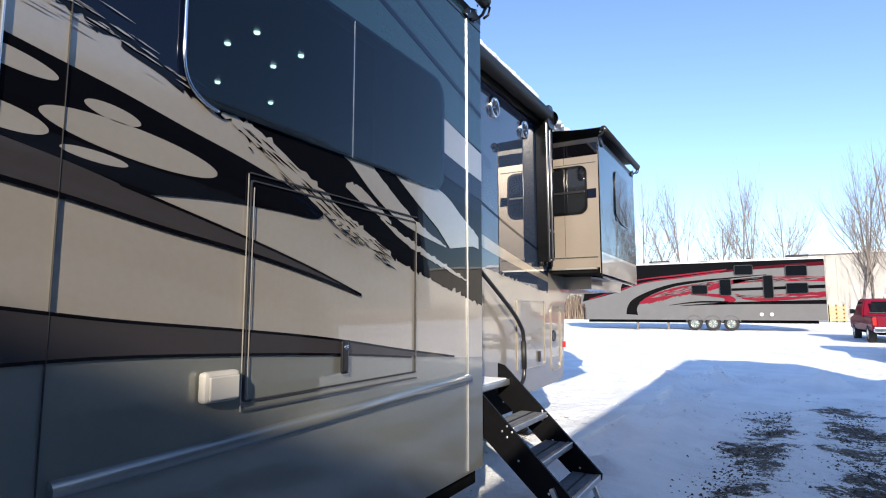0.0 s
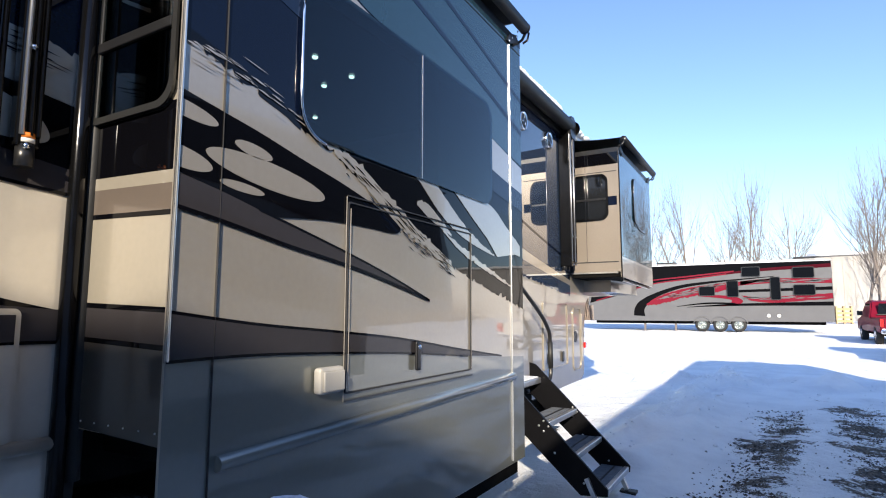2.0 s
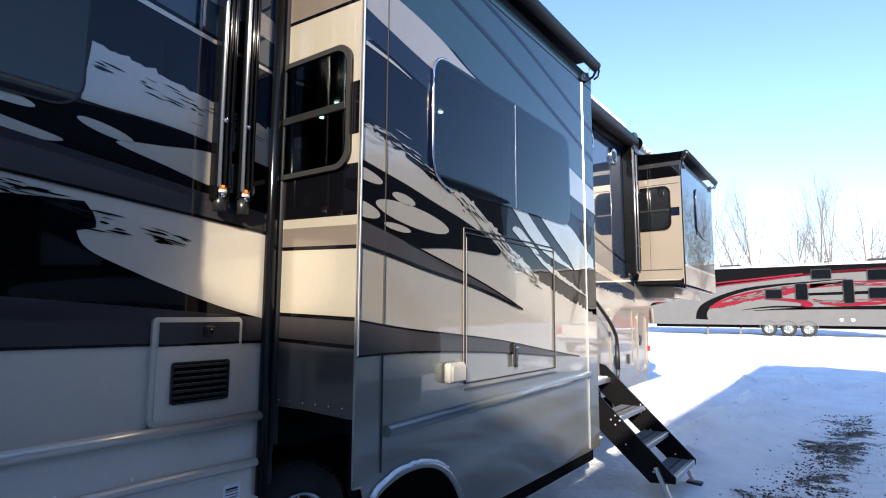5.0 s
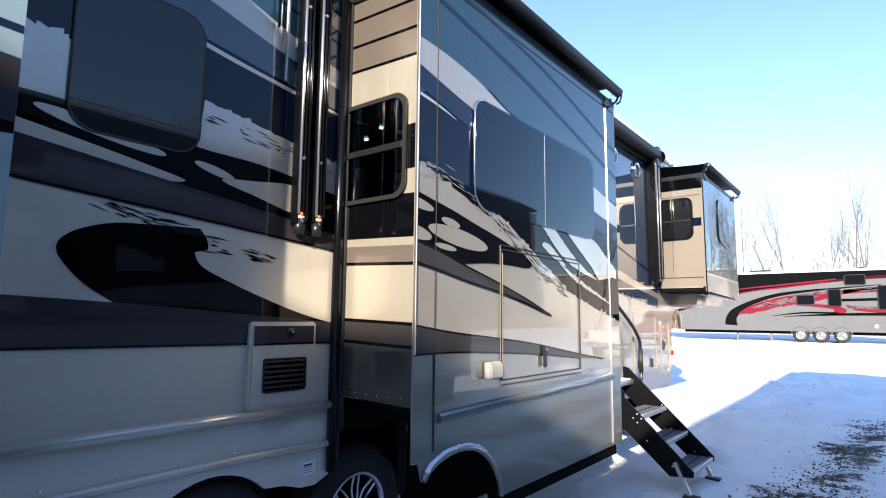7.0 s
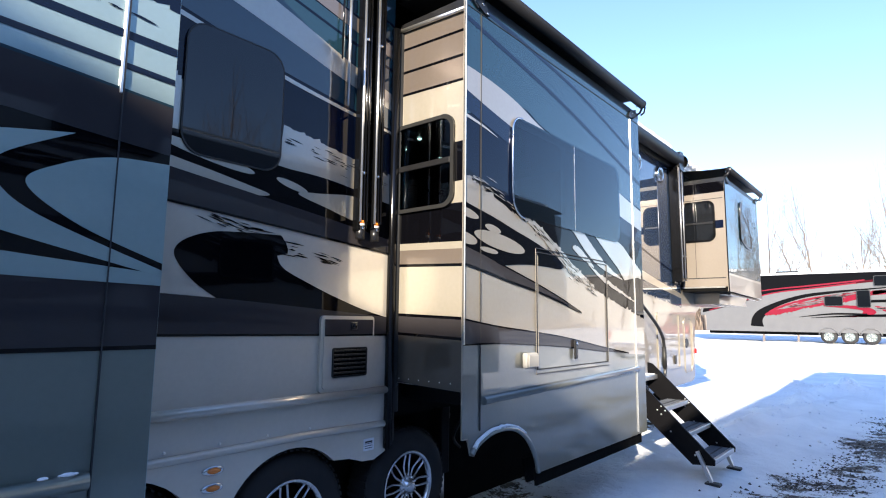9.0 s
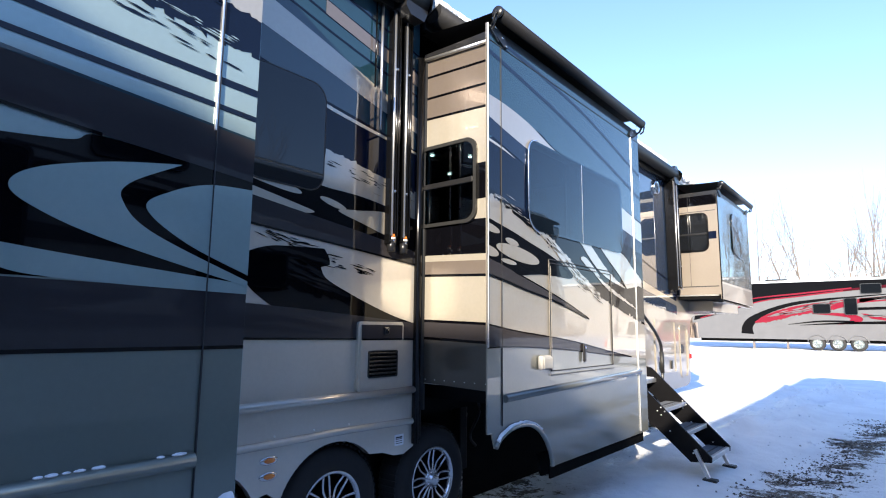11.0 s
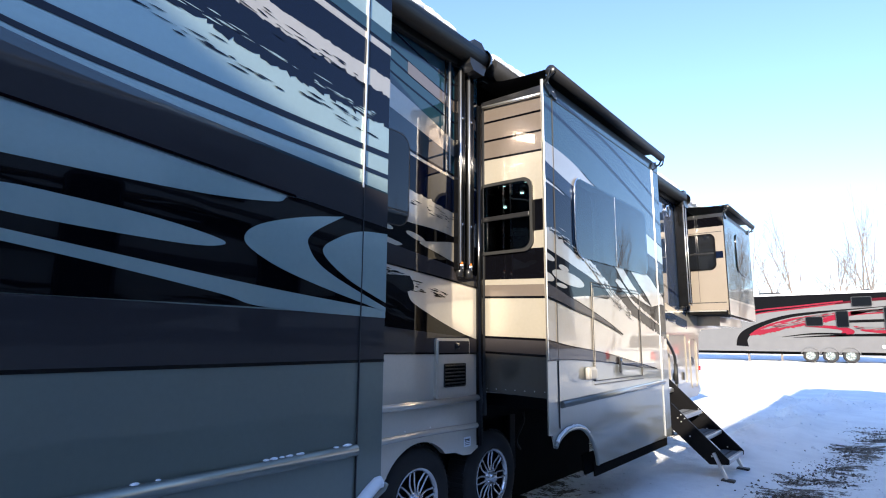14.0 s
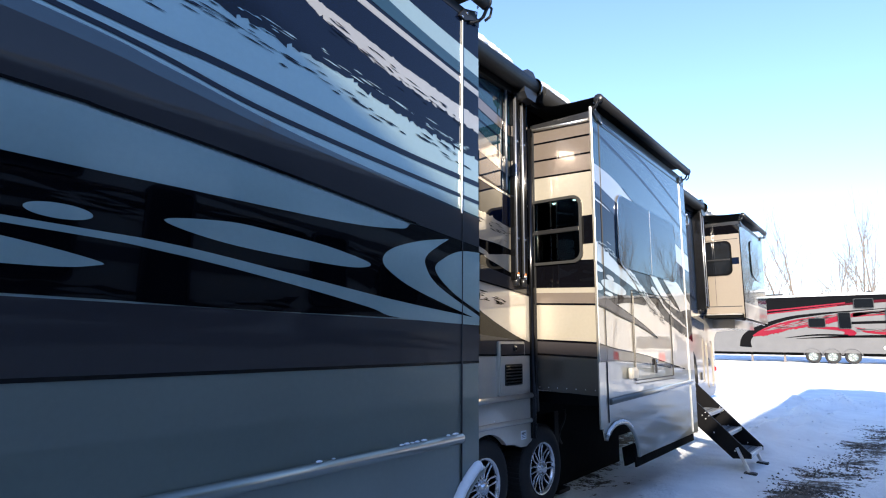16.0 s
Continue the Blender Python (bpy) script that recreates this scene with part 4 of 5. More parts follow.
def rear_graphics():
    def d(name, o, m, k):
        decal(name, o, m, rear, 0.0, k)
    L, R = -6.29, -1.787
    d("paint_field", [(L, 1.46), (R, 1.46), (R, 0.86)] + [(y, z + 0.004) for y, z in arch(-1.66, 0.40, 0.46, 1.0, 110, 172, 8)] + [(-2.1, 0.523), (L, 0.523)], IRON, 0.6)
    low = ragged([(L, 3.25), (-4.4, 3.02), (-3.52, 2.90), (-2.97, 2.865), (-2.56, 2.80), (R, 2.73)], 0.03, seed=51)
    d("paint_field", low + [(R, T3), (L, T3)], NAVY, 1)
    d("brush_stroke", curve([(-3.6, 3.46), (-3.35, 3.28), (-3.12, 3.175)]) + ragged([(-3.12, 3.175), (-2.83, 3.13), (-2.28, 3.06), (R, 3.02)], 0.012, seed=52) + ragged([(-3.6, 3.45), (-3.4, 3.25), (-3.19, 3.14), (-2.98, 3.07), (-2.48, 2.98), (R, 2.91)], 0.022, seed=53)[::-1], CREAM, 2)
    tagged(part("dry_brush", flecks([(-3.0, 3.09), (-2.5, 3.0), (-1.9, 2.93)], 40, 0.022, 0.06, 54, "x", 0.0052, L, R), NAVY, rear), kind="stuff")
    tagged(part("dry_brush", flecks([(-4.0, 2.88), (-3.3, 2.83), (-2.6, 2.76), (-1.9, 2.68)], 80, 0.035, 0.055, 55, "x", 0.0038, L, R), NAVY, rear), kind="stuff")
    tagged(part("dry_brush", flecks([(-3.8, 2.98), (-3.0, 2.90), (-2.4, 2.83), (-1.9, 2.77)], 46, 0.02, 0.05, 56, "x", 0.0038, L, R), PEARL, rear), kind="stuff")
    d("paint_stripe", ribbon([(-3.9, 3.52), (-2.84, 3.335), (R, 3.205)], [(-3.9, 3.46), (-2.84, 3.295), (R, 3.165)]), CREAM, 2)
    d("paint_stripe", ribbon([(-3.3, 3.70), (-2.6, 3.52), (R, 3.43)], [(-3.6, 3.66), (-2.6, 3.41), (R, 3.30)]), PEARL, 2)
    d("paint_field", ribbon([(-3.6, 3.66), (-2.6, 3.41), (R, 3.30)], [(-3.9, 3.54), (-2.84, 3.36), (R, 3.225)]), SLATE, 2.5)
    d("paint_stripe", ribbon([(L, 2.86), (-4.07, 2.70), (-3.55, 2.675), (-2.56, 2.61), (R, 2.585)], [(L, 2.83), (-4.07, 2.665), (-3.55, 2.645), (-2.56, 2.58), (R, 2.555)]), NAVY, 2)
    d("paint_stripe", ribbon([(L, 2.76), (-4.14, 2.645), (-3.27, 2.54), (R, 2.462)], [(L, 2.74), (-4.14, 2.625), (-3.27, 2.518), (R, 2.44)]), NAVY, 2)
    d("paint_stripe", ribbon([(L, 2.72), (-4.25, 2.615), (-3.77, 2.565), (-3.27, 2.49), (-2.55, 2.42), (R, 2.36)], [(L, 2.66), (-4.25, 2.55), (-3.77, 2.505), (-3.27, 2.45), (-2.55, 2.40), (R, 2.345)]), SLATE, 3)
    d("paint_stripe", ribbon([(L, 2.66), (-4.25, 2.56), (-3.77, 2.515), (-3.27, 2.455), (-2.55, 2.405), (R, 2.35)], [(L, 2.36), (-4.25, 2.345), (-3.94, 2.335), (-3.26, 2.292), (-2.39, 2.215), (R, 2.165)]), BROWN, 4)
    d("pin_stripe", line_strip([(L, 2.36), (-4.25, 2.345), (-3.94, 2.335), (-3.26, 2.292), (-2.39, 2.215)], 0.012), BLACK, 5)
    d("paint_field", ribbon([(L, 2.13), (-4.23, 2.125), (-3.73, 2.128), (-2.9, 2.135), (-2.5, 2.17), (-2.37, 2.21), (R, 2.165)], [(L, 1.71), (-4.18, 1.71), (-3.47, 1.70), (-2.5, 1.70), (R, 1.69)]), BLACK, 3)
    d("paint_oval", oval(-4.06, 1.972, 0.095, 0.024, 0.0), PEARL, 4)
    d("paint_oval", loop([(-3.74, 2.0), (-3.5, 2.035), (-3.29, 2.03), (-2.98, 2.005), (-2.73, 1.96), (-2.80, 1.93), (-3.05, 1.928), (-3.49, 1.95)]), PEARL, 4)
    d("paint_swoosh", ribbon([(L, 2.0), (-4.2, 1.935), (-3.71, 1.918), (-3.23, 1.868), (-2.53, 1.788), (R, 1.722)], [(L, 1.97), (-4.2, 1.913), (-3.71, 1.885), (-3.2, 1.82), (-2.73, 1.745), (-2.5, 1.70), (R, 1.68)]), PEARL, 4)
    d("paint_oval", loop([(-5.4, 1.95), (-4.6, 1.92), (-4.2, 1.875), (-3.96, 1.835), (-3.94, 1.815), (-4.19, 1.795), (-5.2, 1.80)]), PEARL, 4)
    d("paint_swoosh", curve([(-2.10, 2.172), (-2.35, 2.125), (-2.57, 2.055), (-2.64, 1.985), (-2.56, 1.92), (-2.33, 1.84), (R, 1.712)]) + curve([(R, 1.735), (-2.18, 1.885), (-2.30, 1.985), (-2.285, 2.06), (-2.10, 2.170)]), PEARL, 5)
    d("paint_swoosh", curve([(R, 2.13), (-1.98, 2.115), (-2.13, 2.06), (-2.22, 1.98), (-2.06, 1.865), (R, 1.76)]), PEARL, 5)
    d("paint_stripe", [(L, 1.712), (R, 1.69), (R, 1.462), (L, 1.462)], BROWN, 2)
    d("pin_stripe", [(L, 1.468), (R, 1.468), (R, 1.454), (L, 1.454)], BLACK, 3)
    part("seam", box(0.0, 0.0115, -1.967, -1.963, 0.80, 3.60), SEAM, rear)
    part("corner_moulding", box(0.002, 0.013, -1.978, -1.969, 2.35, 3.62, 0.003), TRIM, rear)
    part("belt_rail", tube([(0.010, -6.2, 1.04), (0.010, -1.975, 1.04)], 0.030, 12), IRON, rear)
    b = bmesh.new()
    rnd = random.Random(14)
    for y in [-3.0, -2.92, -2.48, -2.44, -2.40, -2.36, -2.30, -2.1, -2.05] + [rnd.uniform(-2.5, -2.3) for _ in range(8)] + [rnd.uniform(-2.05, -2.0) for _ in range(3)]:
        q = bmesh.new()
        bmesh.ops.create_icosphere(q, subdivisions=2, radius=1)
        s = rnd.uniform(0.006, 0.012)
        for v in q.verts:
            v.co = Vector((v.co.x * s + 0.014, v.co.y * s * 1.6 + y, v.co.z * s * 0.6 + 1.07))
        join(b, q)
    tagged(part("rail_snow", b, SNOWCAP, rear), kind="stuff")
    part("arch_lip", tube([(0.012, y, z) for y, z in arch(-1.66, 0.405, 0.46, 1.0, 170, 110, 8)] + [(0.012, -1.785, 0.86)], 0.034, 10), SILVER, rear)
    b = bmesh.new()
    pts = [(0.016 + 0.006 * rnd.random(), y, z + 0.008 * rnd.random()) for y, z in arch(-1.66, 0.43, 0.46, 1.0, 170, 110, 18)]
    tube(pts, 0.031, 10, b)
    tagged(part("arch_snow", b, SNOWCAP, rear), kind="stuff")


rear_graphics()
topper(rear, -6.2, -1.80, 3.80)

# --- front room box ---
F0, F1 = 6.29, 8.50
fface = [(F0, 2.03), (F1, 1.98), (F1, 3.74), (F0, 3.74)]
fore = slide_box("slide_out", F0, F1, 2.03, fface, 3.74, depth_bottom=2.10)


def fore_fittings():
    decal("paint_field", [(F0 + 0.002, 2.30), (F1 - 0.002, 2.28), (F1 - 0.002, 3.738), (F0 + 0.002, 3.738)], SLATE, fore, 0.0, 1)
    decal("paint_field", [(F0 + 0.002, 2.034), (F1 - 0.002, 1.984), (F1 - 0.002, 2.24), (F0 + 0.002, 2.27)], TAUPE, fore, 0.0, 1)
    w = part("window", sheet(rounded(7.15, 7.95, 2.80, 3.50, 0.10), "x", 0.010, 0.008), GLASS, fore, "dark tinted window")
    part("window_trim", tube([(0.012, y, z) for y, z in curve([(7.30, 3.51), (7.20, 3.48), (7.15, 3.40), (7.14, 3.0), (7.18, 2.88), (7.5, 2.80), (7.92, 2.79)], 4)], 0.009, 8), BLACKMETAL, w)
    edge_trim(fore, F0 + 0.008, 2.0, 3.74, 0.016, BLACKMETAL)

    def s(name, x0, x1, z0, z1, m, k):
        decal(name, band(x0, x1, z0, z1), m, fore, F0, k, "y")
    s("paint_field", W + 0.004, -0.004, 2.10, 3.52, SANDY, 1)
    s("paint_field", W + 0.004, -0.004, 3.52, 3.72, BLACK, 1)
    s("paint_stripe", -0.14, -0.03, 2.97, 3.09, NAVY, 2)
    s("seam", W + 0.01, -0.03, 2.22, 2.235, SEAM, 2)
    s("seam", W + 0.01, -0.03, 3.42, 3.43, SEAM, 2)
    s("seam", -0.44, -0.435, 2.24, 2.78, SEAM, 2)
    s("seam", -0.44, -0.435, 3.44, 3.52, SEAM, 2)
    s("gasket", W + 0.004, W + 0.05, 2.1, 3.55, RUBBER, 3)
    wo = [(max(W + 0.012, x), z) for x, z in rounded(-0.72, -0.14, 2.78, 3.40, 0.10)]
    w2 = part("window", sheet(wo, "y", F0 - 0.012, 0.01), GLASS, fore, "dark tinted side window in a bronze frame")
    part("window_frame", hoop(wo, "y", F0 - 0.022, 0.028, 0.02), BLACKMETAL, w2)
    part("window_bar", box(W + 0.02, -0.165, F0 - 0.022, F0 - 0.010, 3.045, 3.075, 0.004), PLASTIC, w2)
    part("underside_pan", box(W + 0.02, -0.03, F0 + 0.03, F1 - 0.05, 2.03, 2.097, 0.01), UNDERSHADE, fore)
    part("sill_flap", sheet([(F0 + 0.3, 1.99), (F1, 1.95), (F1 - 0.05, 2.06), (F0 + 0.3, 2.10)], "x", -0.05, 0.02), BLACKMETAL, fore)


fore_fittings()
topper(fore, F0 + 0.03, F1 - 0.02, 3.84)


# --- front stretch of the wall: paint, hatches, doorway ---
def front_wall():
    y0, y1 = 2.875, 6.285

    def d(name, o, m, k):
        decal(name, o, m, rv, W, k)
    d("paint_field", ragged([(y0, 2.25), (3.8, 2.05), (4.8, 1.95), (5.6, 1.86), (y1, 1.80)], 0.03, seed=61) + [(y1, 4.04), (y0, 4.04)], MIRRORED, 1)
    d("paint_field", [(F0 + 0.02, 2.12), (10.2, 2.4), (10.2, 4.0), (F0 + 0.02, 4.0)], SLATE, 1)
    d("paint_stripe", ribbon([(y0, 2.75), (4.2, 2.35), (y1, 2.0)], [(y0, 2.60), (4.2, 2.22), (y1, 1.93)]), CHAMPAGNE, 2)
    d("pin_stripe", line_strip([(y0, 3.05), (4.5, 2.6), (y1, 2.25)], 0.03), NAVY, 2)
    h = part("storage_hatch", hoop(rounded(5.2, 6.12, 0.90, 1.70, 0.03), "x", W + 0.014, 0.018, 0.012), CHAMPAGNE, rv, "champagne storage hatch with black paddle latches")
    for y in (5.42, 5.90):
        part("hatch_latch", box(W + 0.004, W + 0.022, y - 0.035, y + 0.035, 0.96, 1.09, 0.01), PLASTIC, h)
    h2 = part("storage_hatch", hoop(rounded(6.35, 6.72, 0.80, 1.64, 0.08), "x", W + 0.014, 0.018, 0.012), CHAMPAGNE, rv, "tall narrow hatch with oval handle recess")
    part("handle_recess", lathe([(0.075, 0.0), (0.07, 0.012), (0.05, 0.006), (0.0, 0.004)], (W, 6.46, 1.25), n=24), PLASTIC, h2)
    part("hatch_moulding", box(W + 0.002, W + 0.018, 6.735, 6.755, 0.90, 1.55, 0.004), CREAM, h2)
    part("marker_light", box(W, W + 0.03, 6.84, 6.90, 1.08, 1.16, 0.01), REDLENS, rv)
    # doorway: door leaf, handle, grab rail
    door = part("entry_door", sheet(rounded(3.32, 4.30, 0.98, 3.05, 0.06), "x", W + 0.012, 0.012), SILVER, rv, "glossy entry door above the steps")
    part("door_window", sheet(rounded(3.55, 4.10, 2.05, 2.85, 0.06), "x", W + 0.016, 0.003), GLASS, door)
    part("door_rim", hoop(rounded(3.32, 4.30, 0.98, 3.05, 0.06), "x", W + 0.02, 0.03, 0.008), BLACKMETAL, door)
    lk = part("door_lock", box(W + 0.012, W + 0.03, 4.14, 4.24, 1.25, 1.45, 0.012), TRIM, door)
    part("lock_knob", lathe([(0.04, 0.0), (0.04, 0.02), (0.03, 0.03), (0.0, 0.032)], (W + 0.03, 4.19, 1.40), n=20), CHROME, lk)
    part("threshold", box(W, W + 0.36, 3.40, 4.16, 0.90, 0.955, 0.01), ALU, rv, "aluminium door threshold with a dusting of snow")
    part("threshold_snow", box(W + 0.03, W + 0.34, 3.43, 4.13, 0.955, 0.965, 0.004), SNOWCAP, rv)
    rail = curve([(W + 0.02, 4.05, 2.05), (W + 0.09, 4.37, 1.82), (W + 0.12, 4.81, 1.56), (W + 0.12, 5.04, 1.40), (W + 0.12, 5.11, 1.28), (W + 0.12, 5.12, 0.92), (W + 0.12, 5.03, 0.80), (W + 0.10, 4.82, 0.745), (W + 0.04, 4.55, 0.75)], 6)
    part("grab_rail", tube(rail, 0.022, 12), PLASTIC, rv, "black folding grab rail with grip sleeve")
    part("rail_sleeve", tube([(W + 0.12, 5.113, 1.24), (W + 0.12, 5.12, 0.95)], 0.029, 12), RUBBER, rv)
    for y in (4.63, 5.48):
        sp = part("wall_speaker", lathe([(0.115, 0.0), (0.115, 0.03), (0.10, 0.042), (0.085, 0.03), (0.03, 0.02), (0.0, 0.02)], (W, y, 3.71), n=28), CHROME, rv, "round chrome outdoor speaker")
        part("speaker_cone", lathe([(0.0, 0.032), (0.05, 0.030), (0.078, 0.040), (0.08, 0.034)], (W, y, 3.71), n=20), PLASTIC, sp)
        for k in range(4):
            a = radians(20 + 90 * k)
            part("speaker_spoke", tube([(W + 0.043, y + 0.02 * math.cos(a), 3.71 + 0.02 * math.sin(a)), (W + 0.043, y + 0.10 * math.cos(a), 3.71 + 0.10 * math.sin(a))], 0.008, 6), CHROME, sp)
    part("step_frame", box(W - 0.2, W + 0.05, 2.9, 4.7, 0.58, 0.88), UNDERSHADE, rv)
    part("landing_leg", box(-1.2, -1.05, 6.3, 6.45, 0.0, 0.8), STEEL, rv)
    part("landing_foot", box(-1.3, -0.95, 6.2, 6.55, 0.0, 0.03), STEEL, rv)


front_wall()


# --- patio awnings on the wall top, with folded arms ---
def awning(y0, y1, arm_y, arm_bottom, flip=1, deep=0.075):
    x, z = W + 0.13, 4.02
    a = thing("patio_awning", "rolled black patio awning with folded metal arms on the trailer wall", "awning", "patio awnings")
    part("roller", tube([(x, y0, z), (x, y1, z)], 0.085, 20), FABRIC, a, "black rolled awning cloth")
    rs = random.Random(int(y1 * 10) + 90)
    b = bmesh.new()
    yy = y0 + 0.1
    while yy < y1 - 0.45:
        q = bmesh.new()
        bmesh.ops.create_icosphere(q, subdivisions=2, radius=1)
        sx, sy, sz = rs.uniform(0.08, 0.095), rs.uniform(0.12, 0.22), rs.uniform(0.05, 0.075)
        for v in q.verts:
            v.co = Vector((v.co.x * sx + x - 0.015, v.co.y * sy + yy, v.co.z * sz + z + 0.075))
        for f in q.faces:
            f.smooth = True
        join(b, q)
        yy += rs.uniform(0.08, 0.14)
    tagged(part("awning_snow", b, SNOWCAP, a), kind="stuff")
    part("cloth_cover", sheet([(y0, z - 0.11), (y1, z - 0.11), (y1, z + 0.02), (y0, z + 0.02)], "x", W + 0.05, 0.04), FABRIC, a)
    hd = part("motor_head", sheet([(arm_y - 0.11, z - 0.12), (arm_y - 0.06, z - 0.17), (arm_y + 0.09, z - 0.17), (arm_y + 0.13, z - 0.08), (arm_y + 0.12, z + 0.08), (arm_y + 0.06, z + 0.13), (arm_y - 0.05, z + 0.12), (arm_y - 0.1, z + 0.05)], "x", x + 0.05, 0.20), PLASTIC, a, "black moulded motor head")
    part("head_cap", lathe([(0.105, 0.0), (0.10, 0.03), (0.06, 0.045), (0.0, 0.05)], (x, arm_y + 0.125 * flip, z), "y", 24), BLACKMETAL, hd)
    for k, (dy, w) in enumerate(((-0.080, 0.078), (0.045, 0.078))):
        arm = part("arm", box(W + 0.012, W + deep, arm_y + dy - w / 2, arm_y + dy + w / 2, arm_bottom + 0.02 * k, z - 0.12, 0.008), BLACKMETAL, a, "black anodised folded arm")
        for s in (-0.3, 0.05, 0.36):
            part("arm_rib", tube([(W + deep + 0.003, arm_y + dy + s * w, arm_bottom + 0.06), (W + deep + 0.003, arm_y + dy + s * w, z - 0.14)], 0.009, 8), ALU if s < 0 else BLACKMETAL, arm)
        part("arm_foot", tube([(W + 0.05, arm_y + dy, arm_bottom - 0.05), (W + 0.05, arm_y + dy, arm_bottom + 0.03)], 0.03, 12), PLASTIC, arm)
        part("foot_band", tube([(W + 0.05, arm_y + dy, arm_bottom + 0.035), (W + 0.05, arm_y + dy, arm_bottom + 0.05)], 0.031, 12), WHITE, arm)
        part("foot_band", tube([(W + 0.05, arm_y + dy, arm_bottom + 0.052), (W + 0.05, arm_y + dy, arm_bottom + 0.07)], 0.031, 12), AMBER, arm)
        for z1 in (arm_bottom + 0.02, arm_bottom + 0.38, arm_bottom + 1.3):
            part("bolt", lathe([(0.0, 0.0), (0.012, 0.0), (0.010, 0.008), (0.0, 0.009)], (W + deep + 0.013, arm_y + dy - 0.01, z1), n=8), CHROME, arm)
    return a


part("tie_rod", tube([(W + 0.03, -0.40, 2.95), (W + 0.03, -0.40, 3.92)], 0.010, 8), ALU, rv)
part("tie_rod", tube([(W + 0.03, -0.46, 3.25), (W + 0.03, -0.46, 3.90)], 0.007, 8), BLACKMETAL, rv)
awning(-6.2, -0.08, -0.20, 2.13, 1, 0.07)
awning(0.05, 6.0, 6.0, 2.16, 1, 0.16)


# --- wheels ---
def wheel(y, x=-0.74, z=0.40, R=0.395):
    prof = [(0.24, -0.22), (0.30, -0.23), (R - 0.05, -0.23), (R - 0.012, -0.20), (R, -0.16), (R, -0.05), (R - 0.012, -0.012), (R - 0.05, 0.012), (0.30, 0.018), (0.255, 0.006), (0.235, -0.01)]
    t = part("wheel", lathe(prof, (0, 0, 0), n=48), TYRE, rv, "black tyre on a machined alloy rim")
    t.location = (x, y, z)
    b = bmesh.new()
    for k in range(60):
        a = 2 * math.pi * k / 60
        q = box(-0.19, -0.02, -0.012, 0.012, R - 0.002, R + 0.008)
        bmesh.ops.rotate(q, verts=q.verts[:], cent=(0, 0, 0), matrix=Matrix.Rotation(a, 3, "X"))
        join(b, q)
    tagged(part("tread_pattern", b, TYRE, t), kind="stuff")
    part("rim", lathe([(0.214, -0.03), (0.219, -0.004), (0.236, 0.008), (0.243, 0.002), (0.238, -0.008)], (0, 0, 0), n=48), ALLOY, t, "machined alloy rim")
    part("rim_barrel", lathe([(0.236, -0.2), (0.222, -0.18), (0.206, -0.05), (0.214, -0.03)], (0, 0, 0), n=48), STEEL, t)
    part("brake_drum", lathe([(0.20, -0.2), (0.20, -0.10), (0.0, -0.10)], (0, 0, 0), n=30), UNDERSHADE, t)
    for k in range(8):
        for s in (-1, 1):
            a = 2 * math.pi * k / 8
            pts = []
            for r, off in ((0.055, 0.010), (0.10, 0.024), (0.15, 0.030), (0.222, 0.023)):
                ang = a + s * off / r * 0.9
                pts.append((-0.012 - 0.02 * (1 - abs(r - 0.13) / 0.1), r * math.cos(ang), r * math.sin(ang)))
            part("spoke", tube(curve(pts, 4), 0.0095, 6), ALLOY, t)
    part("hub", lathe([(0.075, -0.06), (0.072, -0.02), (0.062, -0.004), (0.05, 0.0), (0.046, 0.022), (0.03, 0.030), (0.0, 0.031)], (0, 0, 0), n=30), ALLOY, t, "alloy hub with cap")
    b = bmesh.new()
    for k in range(8):
        a = 2 * math.pi * (k + 0.5) / 8
        lathe([(0.0, 0.012), (0.008, 0.01), (0.009, -0.01)], (0, 0.061 * math.cos(a), 0.061 * math.sin(a)), n=8, bm=b)
    tagged(part("lug_nut", b, CHROME, t), kind="stuff")
    return t


first_wheel = wheel(0.34)
for y in (-0.65, -1.63):
    made = copy_thing(first_wheel, pose(-0.74, y, 0.40, 23 if y < -1 else 11))
    made.parent = rv


